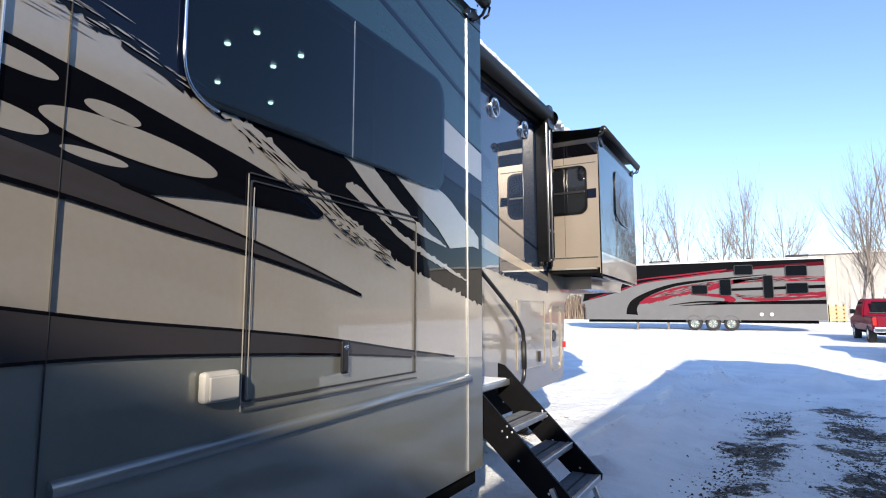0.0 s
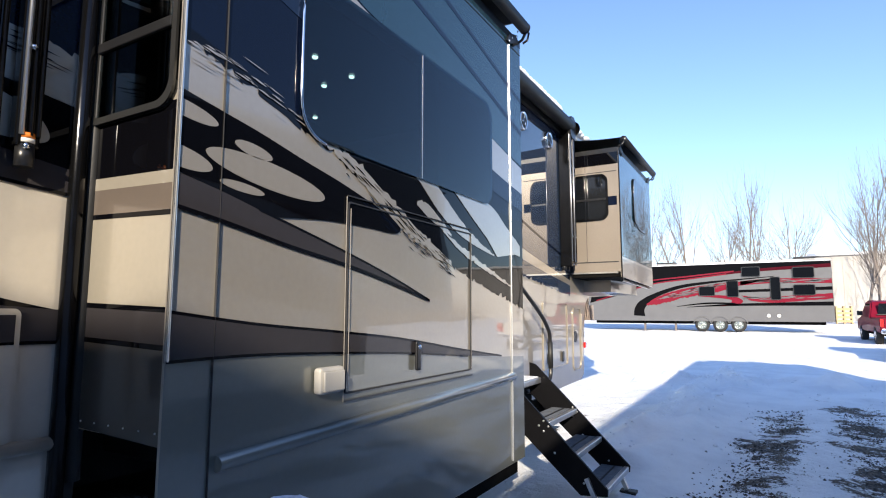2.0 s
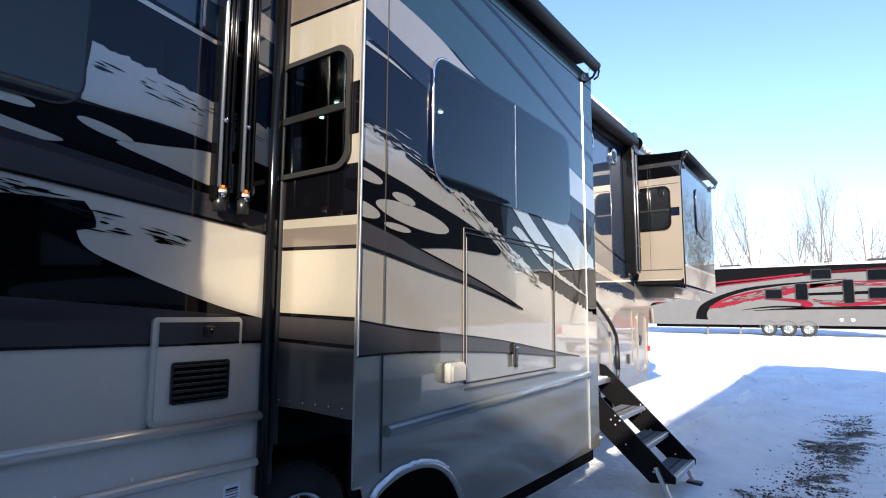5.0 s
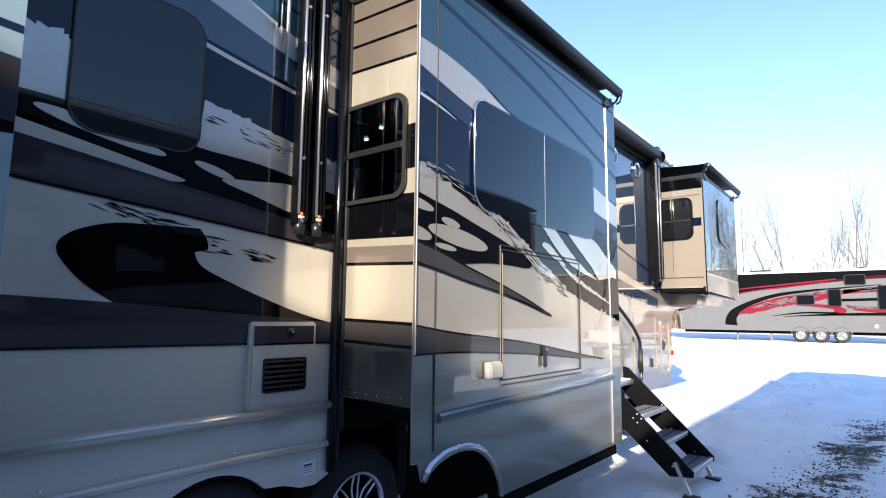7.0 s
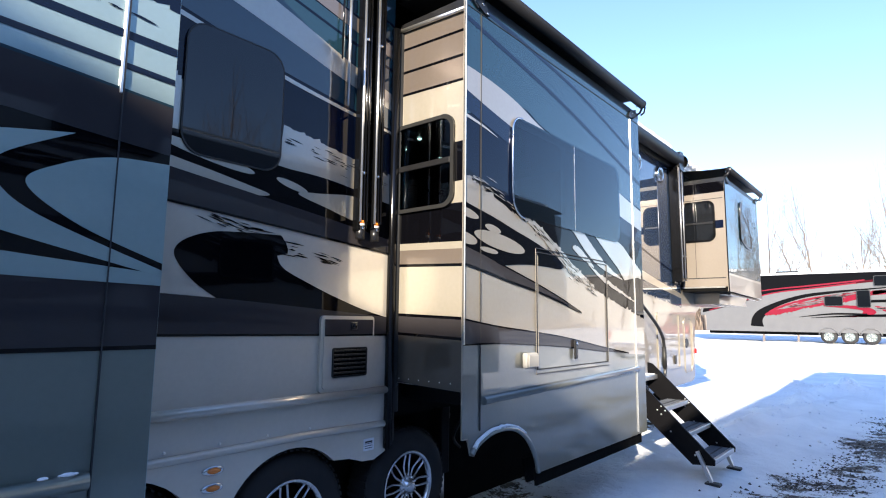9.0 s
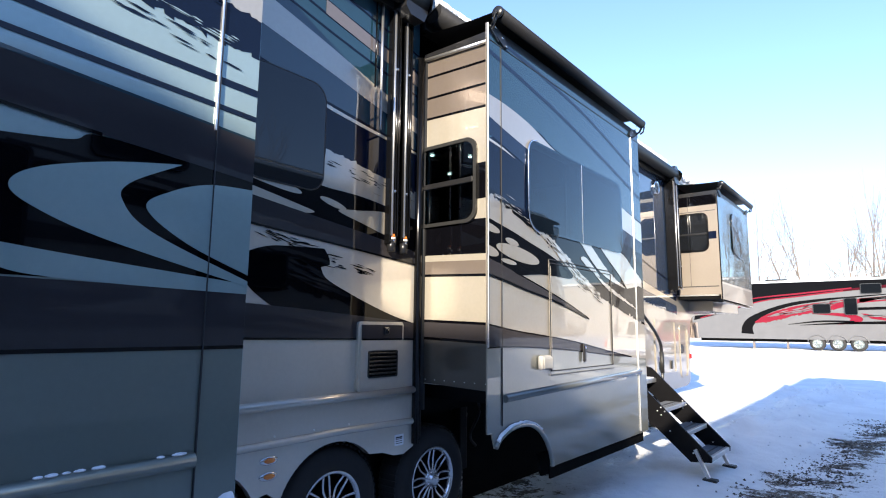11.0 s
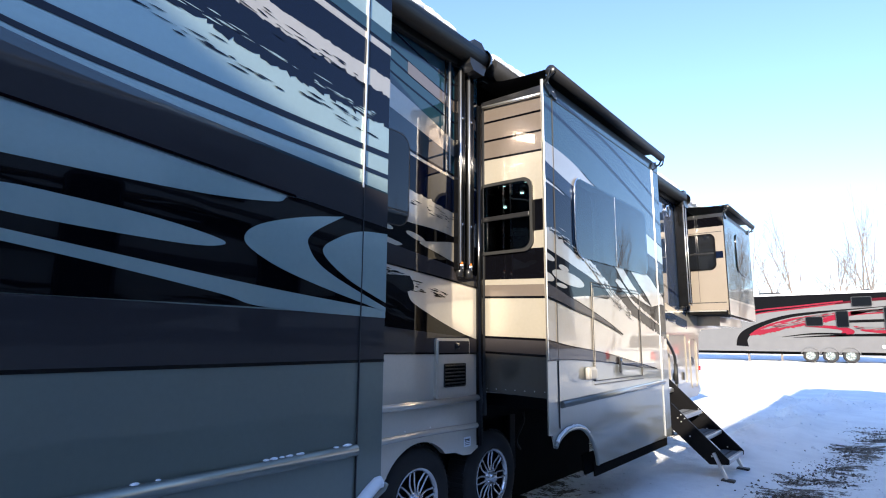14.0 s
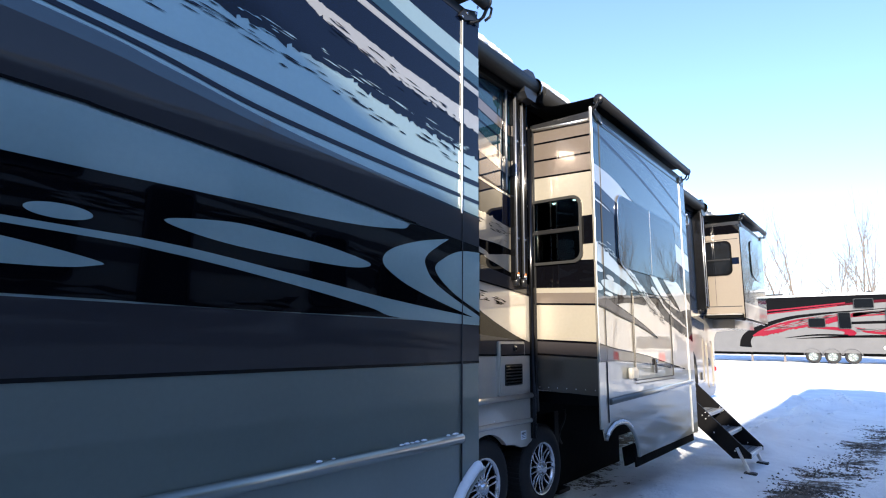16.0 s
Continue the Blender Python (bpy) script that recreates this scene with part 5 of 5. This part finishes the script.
def running_gear():
    for y in (0.34, -0.65, -1.63):
        part("axle", tube([(-2.6, y, 0.40), (-0.85, y, 0.40)], 0.045, 10), STEEL, rv)
        for s in (-0.38, 0.38):
            part("leaf_spring", tube(curve([(-1.08, y + s, 0.72), (-1.08, y + s * 0.5, 0.60), (-1.08, y, 0.55)], 5), 0.03, 8), STEEL, rv)
    for y, dz in ((0.95, 0.0), (1.15, 0.06)):
        part("air_line", tube(curve([(-0.95, y, 1.0), (-0.92, y + 0.05, 0.8), (-0.95, y - 0.05, 0.6), (-1.0, y + 0.1, 0.42 + dz)], 6), 0.012, 8), RUBBER, rv)
    part("jack_leg", box(-0.98, -0.88, 0.86, 0.96, 0.35, 1.1, 0.01), STEEL, rv)
    part("jack_rod", tube([(-0.93, 0.91, 0.36), (-0.93, 0.91, 0.10)], 0.03, 12), ALU, rv)
    part("jack_foot", box(-1.06, -0.80, 0.78, 1.04, 0.06, 0.10, 0.01), STEEL, rv)
    part("slide_beam", box(-1.1, -0.12, 0.25, 0.33, 1.02, 1.12), STEEL, rv)
    part("slide_beam", box(-1.1, -0.12, 2.45, 2.53, 1.02, 1.12), STEEL, rv)
    # added black sheets that stand in for deep shade beneath the trailer
    part("wheel_well", sheet([(-0.3, 0.04), (2.9, 0.04), (2.9, 1.15), (-0.3, 1.15)], "x", -1.0, 0.02), UNDERSHADE, rv)
    part("wheel_well", sheet([(-6.2, 0.45), (-1.80, 0.5), (-1.80, 1.15), (-6.2, 1.15)], "x", -0.30, 0.02), UNDERSHADE, rv)
    part("wheel_well", box(-1.14, W - 0.06, -2.3, 0.9, 0.90, 1.10), UNDERSHADE, rv)
    part("skirt_strip", sheet([(0.92, 0.41), (2.90, 0.41), (2.90, 0.535), (0.90, 0.535)], "x", -0.05, 0.015), UNDERSHADE, rv)
    part("underskirt", sheet([(1.05, 0.38), (2.85, 0.38), (2.85, 0.56), (1.0, 0.56)], "x", -0.20, 0.02), UNDERSHADE, rv)


running_gear()


# --- folding entry steps ---
def entry_steps():
    st = thing("entry_steps", "black folding three-tread entry steps standing on snow", "steps")
    side = [(-0.44, 1.09), (-0.38, 1.075), (0.482, 0.235), (0.478, 0.185), (0.27, 0.165), (-0.44, 0.80)]
    for y in (3.38, 4.16):
        p = part("stringer", sheet(side, "y", y, 0.022), STEEL, st, "black steel side plate")
        for x, z in ((-0.06, 0.66), (-0.02, 0.62), (-0.02, 0.70), (0.02, 0.66), (0.07, 0.46), (0.30, 0.26), (0.37, 0.21)):
            part("bolt", lathe([(0.0, -0.003), (0.009, -0.003), (0.009, 0.0)], (x, y - 0.001, z), "y", 10), TRIM, p)
    for x, z in ((0.014, 0.685), (0.237, 0.458), (0.467, 0.225)):
        t = part("tread", box(x - 0.235, x, 3.402, 4.16, z - 0.035, z, 0.006), TREAD, st, "grey gritted tread")
        part("nosing", box(x - 0.035, x + 0.008, 3.404, 4.158, z - 0.040, z + 0.006, 0.005), ALU, t)
        part("tread_strip", box(x - 0.12, x - 0.105, 3.42, 4.14, z, z + 0.004), RUBBER, t)
    for y in (3.37, 4.18):
        lg = part("leg", box(-0.018, 0.018, -0.018, 0.018, -0.15, 0.15, 0.003), ALU, st, "square aluminium adjustable leg")
        lg.matrix_basis = pose(0.385, y, 0.165, 0, -24, 0)
        part("foot", box(0.39, 0.53, y - 0.05, y + 0.05, 0.0, 0.028, 0.008), RUBBER, st)
    part("hinge_bar", tube([(-0.40, 3.39, 0.92), (-0.40, 4.17, 0.92)], 0.02, 10), STEEL, st)


entry_steps()


# ---- distance ----
def other_trailer(name, label, length, scheme, neck=0.3, belly=0.45):
    """A big fifth-wheel trailer; its near side is the plane y = 0 and looks towards -y, its front end at x = 0."""
    base, dark, accent = scheme
    t = thing(name, label, "trailer")
    L = length
    out = [(neck, 1.6), (neck + 0.02, 0.62), (L, 0.62), (L - 0.02, 3.98), (1.6, 4.02), (0.5, 3.7), (0.0, 2.4), (0.0, 1.6)]
    w = part("side_wall", sheet(out, "y", 0.0, 0.05), base, t)
    part("body", box(neck, L, 0.05, 2.45, 0.75, 3.98, 0.06), base, t)
    part("neck", box(0.15, neck + 0.1, 0.05, 2.45, 1.62, 3.9, 0.06), base, t)
    part("roof", box(0.9, L, -0.02, 2.5, 3.98, 4.04, 0.02), ROOF, t)
    part("chassis", box(neck + 0.1, L - 0.4, 0.3, 2.2, belly, 0.75), UNDERSHADE, t)

    def d(n, o, m, k):
        decal(n, o, m, w, 0.0, 4 * k, "y")
    d("paint_field", ribbon([(0.6, 3.85), (1.6, 4.0), (L - 0.03, 3.96)], [(0.1, 1.75), (2.3, 2.32), (3.9, 2.88), (5.7, 3.12), (8.2, 3.42), (11.6, 3.62), (L - 0.02, 3.66)]), dark, 1)
    d("paint_stripe", ribbon([(0.5, 2.62), (3.9, 3.14), (6.0, 3.34), (8.6, 3.58)], [(0.5, 2.60), (3.9, 3.07), (6.0, 3.25), (8.6, 3.50)]), accent, 2)
    d("paint_stripe", ribbon([(0.5, 1.92), (2.3, 2.46), (4.2, 2.96), (6.2, 3.20), (8.6, 3.48)], [(0.5, 1.86), (2.3, 2.39), (4.2, 2.89), (6.2, 3.12), (8.6, 3.40)]), accent, 2)
    d("paint_stripe", ribbon([(8.2, 3.46), (10.0, 3.66), (L - 0.02, 3.82)], [(8.2, 3.36), (10.0, 3.50), (L - 0.02, 3.62)]), MAROON, 3)
    # black curl that frames the red flames
    d("paint_swoosh", curve([(2.85, 0.95), (2.95, 1.45), (3.35, 1.92), (4.4, 2.42), (5.7, 2.80), (7.2, 2.98), (8.4, 3.06), (10.6, 3.20)]) + curve([(10.6, 3.17), (8.4, 2.97), (7.2, 2.84), (5.7, 2.60), (4.4, 2.14), (3.75, 1.66), (3.5, 1.3), (3.55, 0.9)]), dark, 1)
    flame = [(3.6, 1.62), (4.1, 1.98), (4.9, 2.32), (6.0, 2.60), (7.3, 2.78), (8.6, 2.92), (10.4, 3.06)]
    d("paint_swoosh", ragged(flame, 0.05, 0.12, seed=61) + ragged([(3.7, 1.60), (4.2, 1.62), (5.0, 1.80), (6.0, 2.05), (7.0, 2.18), (7.9, 2.40), (9.0, 2.72), (10.4, 2.98)], 0.09, 0.10, seed=62)[::-1], accent, 2)
    d("paint_swoosh", ribbon([(8.9, 2.95), (10.6, 3.06), (L - 0.02, 3.00)], [(8.9, 2.70), (10.6, 2.80), (L - 0.02, 2.74)]), accent, 2)
    d("paint_swoosh", loop([(6.6, 2.12), (7.6, 2.16), (8.6, 2.05), (9.0, 1.80), (8.7, 1.58), (7.8, 1.50), (8.3, 1.66), (8.4, 1.86), (7.8, 1.98)]), accent, 3)
    d("paint_swoosh", ragged([(8.9, 2.12), (9.8, 2.02), (11.2, 2.06), (L - 0.02, 2.20)], 0.03, 0.12, seed=63) + ragged([(9.3, 1.84), (10.2, 1.70), (11.4, 1.74), (L - 0.02, 1.90)], 0.04, 0.12, seed=64)[::-1], accent, 2)
    d("paint_stripe", ribbon([(5.4, 1.50), (7.0, 1.72), (8.6, 1.70)], [(5.4, 1.48), (7.0, 1.63), (8.6, 1.62)]), dark, 4)
    d("paint_stripe", ribbon([(6.0, 1.46), (8.5, 1.64), (L - 0.02, 1.74)], [(6.0, 1.44), (8.5, 1.52), (L - 0.02, 1.52)]), dark, 3)
    d("paint_stripe", ribbon([(8.8, 2.44), (L - 0.02, 2.56)], [(8.8, 2.30), (L - 0.02, 2.38)]), dark, 3)
    strokes = random.Random(17)
    for k in range(64):
        x0 = strokes.uniform(4.2, 7.4) if k % 2 else strokes.uniform(8.9, 12.4)
        z0 = 1.72 + 0.30 * (x0 - 4.2) * 0.75 + strokes.uniform(0.02, 0.34) if k % 2 else strokes.choice((2.84, 2.92, 1.9, 1.98)) + strokes.gauss(0, 0.03)
        n = strokes.uniform(0.4, 1.1)
        rise = 0.24 * n if k % 2 else 0.05 * n
        d("brush_stroke", ribbon([(x0, z0), (x0 + n * 0.5, z0 + rise * 0.5 + 0.035), (x0 + n, z0 + rise)], [(x0, z0 - 0.005), (x0 + n * 0.5, z0 + rise * 0.5 - 0.02), (x0 + n, z0 + rise - 0.005)]), base, 5)
    for x0, x1, z0, z1 in ((6.70, 7.53, 2.14, 2.66), (8.20, 8.78, 2.05, 2.97), (10.42, 10.89, 1.86, 3.13), (11.53, 12.53, 3.07, 3.65), (11.53, 12.53, 2.11, 2.67), (9.0, 9.92, 3.22, 3.75)):
        p = part("window", sheet(rounded(x0, x1, z0, z1, 0.07), "y", -0.06, 0.05), SMOKED, w)
        part("window_rim", hoop(rounded(x0 - 0.02, x1 + 0.02, z0 - 0.02, z1 + 0.02, 0.08), "y", -0.07, 0.035, 0.06), PLASTIC, p)
    for x in (6.78, 7.75, 8.72):
        wh = part("wheel", lathe([(0.24, 0.2), (0.36, 0.2), (0.40, 0.16), (0.40, 0.04), (0.36, 0.0), (0.25, 0.0)], (x, 0.02, 0.41), "y", 28), TYRE, t)
        part("rim", lathe([(0.27, 0.0), (0.26, 0.02), (0.10, 0.0), (0.08, -0.02), (0.0, -0.02)], (x, 0.02, 0.41), "y", 24), IRON, wh)
        for k in range(8):
            a = 2 * math.pi * k / 8
            part("spoke", tube([(x + 0.08 * math.cos(a), 0.0, 0.41 + 0.08 * math.sin(a)), (x + 0.23 * math.cos(a), 0.015, 0.41 + 0.23 * math.sin(a))], 0.02, 5), ALU, wh)
        part("fender", tube([(xx, -0.01, zz) for xx, zz in arch(x, 0.47, 0.42, 1.0, 170, 10)], 0.035, 6), base, t)
    for x in (3.4, 5.2):
        part("jack_leg", box(x, x + 0.12, 0.3, 0.42, 0.0, 0.7), TAUPE, t)
    for x in (10.6, 11.1):
        part("vent_cap", lathe([(0.10, 0.0), (0.10, -0.02), (0.06, -0.03), (0.0, -0.03)], (x - 0.35, 0.0, 0.95), "y", 16), WHITE, t)
    for x0, x1, h in ((4.2, 5.4, 0.22), (7.0, 7.6, 0.14), (9.6, 9.9, 0.2), (11.6, 12.7, 0.26)):
        part("roof_unit", box(x0, x1, 0.7, 1.7, 4.04, 4.04 + h, 0.05), PLASTIC, t)
    part("roof_rail", tube([(3.0, 0.1, 4.10), (L - 0.3, 0.1, 4.10)], 0.02, 6), WHITE, t)
    return t


def ground_at(x, y):
    return 0.0145 * max(0.0, min(y, 60) - 5)


far = other_trailer("parked_trailer", "black, red and grey fifth-wheel trailer parked across the snowy yard", 13.35, (GREY, COAL, RED))
far.matrix_world = pose(-8.7, 36.0, 0.45)
near = other_trailer("parked_trailer", "pale grey and black fifth-wheel trailer parked parallel across the aisle", 15.2, (PALE, GREY, BROWN), 2.7, 0.14)
near.matrix_world = pose(3.9, 8.75, 0.0, 0, 0, -90)


def pickup(label, coat):
    t = thing("pickup_truck", label, "truck", "parked pickups")
    w = 0.95
    prof = [(0.0, 0.62), (0.0, 1.06), (1.95, 1.08), (2.1, 1.10), (2.45, 1.72), (2.75, 1.80), (3.5, 1.80), (3.75, 1.74), (4.35, 1.14), (5.35, 1.02), (5.5, 0.85), (5.5, 0.5), (0.05, 0.5)]
    b = bmesh.new()
    L = [b.verts.new((-w, y, z)) for y, z in prof]
    R = [b.verts.new((w, y, z)) for y, z in prof]
    b.faces.new(L)
    b.faces.new(R[::-1])
    for k in range(len(prof)):
        b.faces.new((L[k], R[k], R[(k + 1) % len(prof)], L[(k + 1) % len(prof)]))
    for v in b.verts:
        if v.co.z > 1.3:
            v.co.x *= 0.86
    bmesh.ops.recalc_face_normals(b, faces=b.faces[:])
    bmesh.ops.bevel(b, geom=b.edges[:], offset=0.045, segments=2, affect="EDGES")
    part("body", b, coat, t)
    part("tailgate", box(-0.80, 0.80, -0.025, 0.0, 0.68, 1.05, 0.012), coat, t)
    part("rear_glass", sheet([(-0.66, 1.22), (0.66, 1.22), (0.60, 1.66), (-0.60, 1.66)], "y", 2.16, 0.02), GLASS, t)
    part("rear_glass", box(-0.70, 0.70, 2.08, 2.12, 1.18, 1.22), RUBBER, t)
    for s in (-1, 1):
        part("side_glass", box(s * 0.845 - 0.012, s * 0.845 + 0.012, 2.6, 3.7, 1.22, 1.66, 0.01), GLASS, t)
        part("tail_light", box(s * 0.875 - 0.06, s * 0.875 + 0.06, -0.03, 0.06, 0.72, 1.03, 0.015), REDLENS, t)
        part("mirror", box(s * 1.08 - 0.10, s * 1.08 + 0.10, 3.55, 3.66, 1.16, 1.36, 0.03), PLASTIC, t)
    part("bumper", box(-0.93, 0.93, -0.16, -0.02, 0.46, 0.62, 0.03), CHROME, t, "chrome rear bumper with snow")
    part("bumper_snow", box(-0.9, 0.9, -0.15, -0.03, 0.62, 0.66, 0.02), SNOWCAP, t)
    part("roof_beacon", tube([(0.0, 3.0, 1.80), (0.0, 3.0, 1.98)], 0.05, 10, end_radius=0.03), WHITE, t)
    for y in (1.05, 4.5):
        for s in (-1, 1):
            wh = part("wheel", lathe([(0.20, -0.12), (0.34, -0.12), (0.37, -0.08), (0.37, 0.08), (0.34, 0.12), (0.20, 0.12)], (s * 0.84, y, 0.37), "x", 26), TYRE, t)
            part("rim", lathe([(0.20, 0.12 * s), (0.12, 0.08 * s), (0.0, 0.10 * s)], (s * 0.84, y, 0.37), "x", 20), ALLOY, wh)
    part("undercarriage", box(-0.7, 0.7, 0.1, 5.2, 0.36, 0.52), UNDERSHADE, t)
    return t


truck = pickup("red pickup truck parked tail-on on the snow", RED)
truck.matrix_world = pose(6.2, 26.3, ground_at(5, 26.3), 0, 0, 1)
white_truck = pickup("white pickup truck parked on the snow beyond the aisle", WHITE)
white_truck.matrix_world = pose(5.85, 17.5, ground_at(5, 17.5), 0, 0, -4)


def metal_building(name, label, x0, x1, y0, y1, z0, h, step):
    t = thing(name, label, "building")
    part("wall", box(x0, x1, y0, y1, z0, z0 + h), SIDING, t)
    part("roof", box(x0 - 0.3, x1 + 0.3, y0 - 0.3, y1 + 0.3, z0 + h, z0 + h + 0.25), ROOF, t)
    b = bmesh.new()
    n = int((x1 - x0) / step)
    for yy, o in ((y0, -0.03), (y1, 0.03)):
        for k in range(n):
            x = x0 + k * step
            box(x, x + 0.06, min(yy, yy + o), max(yy, yy + o), z0, z0 + h, 0, b)
    m = int((y1 - y0) / step)
    for k in range(m):
        y = y0 + k * step
        box(x0 - 0.03, x0, y, y + 0.06, z0, z0 + h, 0, b)
    part("siding_ribs", b, SIDING, t)
    return t


metal_building("warehouse", "long pale grey metal-sided warehouse behind bare trees", 5.3, 60, 66, 90, 0.8, 6.4, 0.9)
# the second block is unseen, added to cast the diagonal shade edge
metal_building("workshop", "unseen tall grey metal-sided block added to shade the trailer", 3.0, 34, -32, -15.4, 0.0, 7.70, 0.9)


def bare_tree(seed, height, spread=0.5):
    """A leafless tree: trunk, limbs and fine twigs, each limb tapering."""
    rnd = random.Random(seed)
    trunk, twigs = bmesh.new(), bmesh.new()

    def grow(p, d, length, r, level):
        pts = [p]
        q = p.copy()
        dd = d.copy()
        seg = 4 if level < 2 else 3
        for k in range(seg):
            dd = (dd + Vector((rnd.gauss(0, 0.07), rnd.gauss(0, 0.07), rnd.gauss(0.02, 0.05)))).normalized()
            q = q + dd * (length / seg)
            pts.append(q.copy())
        tip = max(0.006, r * (0.6 if level < 3 else 0.4))
        tube(pts, r, 6 if level == 0 else 4 if level < 3 else 3, trunk if level == 0 else twigs, caps=False, end_radius=tip)
        if level >= 5 or r < 0.004:
            return
        kids = (7, 5, 4, 3, 1)[level]
        for k in range(kids):
            t = rnd.uniform(0.3 if level else 0.4, 1.0) if k else 1.0
            i = min(seg - 1, int(t * seg))
            s = pts[i].lerp(pts[i + 1], t * seg - i) if t < 1 else pts[-1]
            a = rnd.uniform(0, 2 * math.pi)
            side = Vector((math.cos(a), math.sin(a), 0))
            lean = rnd.uniform(0.5, 1.1) * (spread * 1.7) if k else 0.12
            nd = (dd + side * lean + Vector((0, 0, 0.34))).normalized()
            grow(s, nd, length * rnd.uniform(0.42, 0.70), r * (1 - 0.45 * t) * rnd.uniform(0.45, 0.68) if k else tip, level + 1)
    grow(Vector((0, 0, -0.2)), Vector((0, 0, 1)), height * 0.50, height * 0.0088, 0)
    t = thing("bare_tree", "tall leafless winter tree with fine grey-brown twigs", "tree", "bare trees at the yard edge")
    part("trunk", trunk, BARK, t)
    part("crown", twigs, BARK, t)
    return t


models = [bare_tree(s, h, sp) for s, h, sp in ((11, 12.5, 0.40), (12, 11.0, 0.5), (13, 13.0, 0.36), (14, 10.0, 0.55))]
rnd = random.Random(77)
spots = [(-8.3, 57), (-6.3, 57), (-4.4, 58), (-1.25, 56), (1.3, 57), (2.6, 56), (8.7, 57), (9.35, 56), (9.7, 58), (-2.6, 60), (-0.3, 61), (3.9, 60), (11.2, 55), (-11, 58), (-14, 57), (-18, 60), (14, 56), (18, 57), (23, 58),
         (26, 20), (24, 12), (30, 28), (27, 5), (29, -2), (33, 35), (25, 33), (31, 14), (26, -9)]
for i, (x, y) in enumerate(spots):
    m = pose(x, y, ground_at(x, y), 0, 0, rnd.uniform(0, 360)) 
    if i < 4:
        models[i].matrix_basis = m
    else:
        copy_thing(models[i % 4], m)


def brush_line(x0, x1, y0, y1, n, h, seed):
    rnd = random.Random(seed)
    b = bmesh.new()
    for _ in range(n):
        x, y = rnd.uniform(x0, x1), rnd.uniform(y0, y1)
        z = ground_at(x, y)
        top = Vector((x + rnd.gauss(0, 0.5), y + rnd.gauss(0, 0.5), z + h * rnd.uniform(0.3, 1) * (0.7 + 0.5 * noise.noise(Vector((x * 0.25, y * 0.25, seed))))))
        w = rnd.uniform(0.02, 0.05)
        a = rnd.uniform(0, 3.14)
        o = Vector((w * math.cos(a), w * math.sin(a), 0))
        p = Vector((x, y, z - 0.1))
        b.faces.new([b.verts.new(q) for q in (p - o, p + o, top)])
    return b


tagged(part("brushwood", brush_line(-40, 5, 58, 66, 12000, 7.6, 1), BRUSHWOOD), "tangled leafless brushwood along the edge of the yard", "brushwood", kind="stuff")
tagged(part("brushwood", brush_line(27, 34, -25, 60, 6000, 4.0, 2), BRUSHWOOD), "tangled leafless brushwood beside the yard", "brushwood", kind="stuff")


def pallet_stack(x, y, mats):
    t = thing("pallet_stack", "small stack of wooden crates on the snow by the warehouse", "pallets")
    z = ground_at(x, y)
    for k in range(4):
        part("board", box(x, x + 1.1, y, y + 1.0, z + 0.1 + k * 0.32, z + 0.30 + k * 0.32, 0.02), mats, t)
    for s in (0.0, 0.5, 1.0):
        part("post", box(x + s, x + s + 0.1, y - 0.02, y + 1.02, z, z + 1.4), mats, t)


pallet_stack(6.2, 54, PALLET)
pallet_stack(8.3, 54, SIDING)
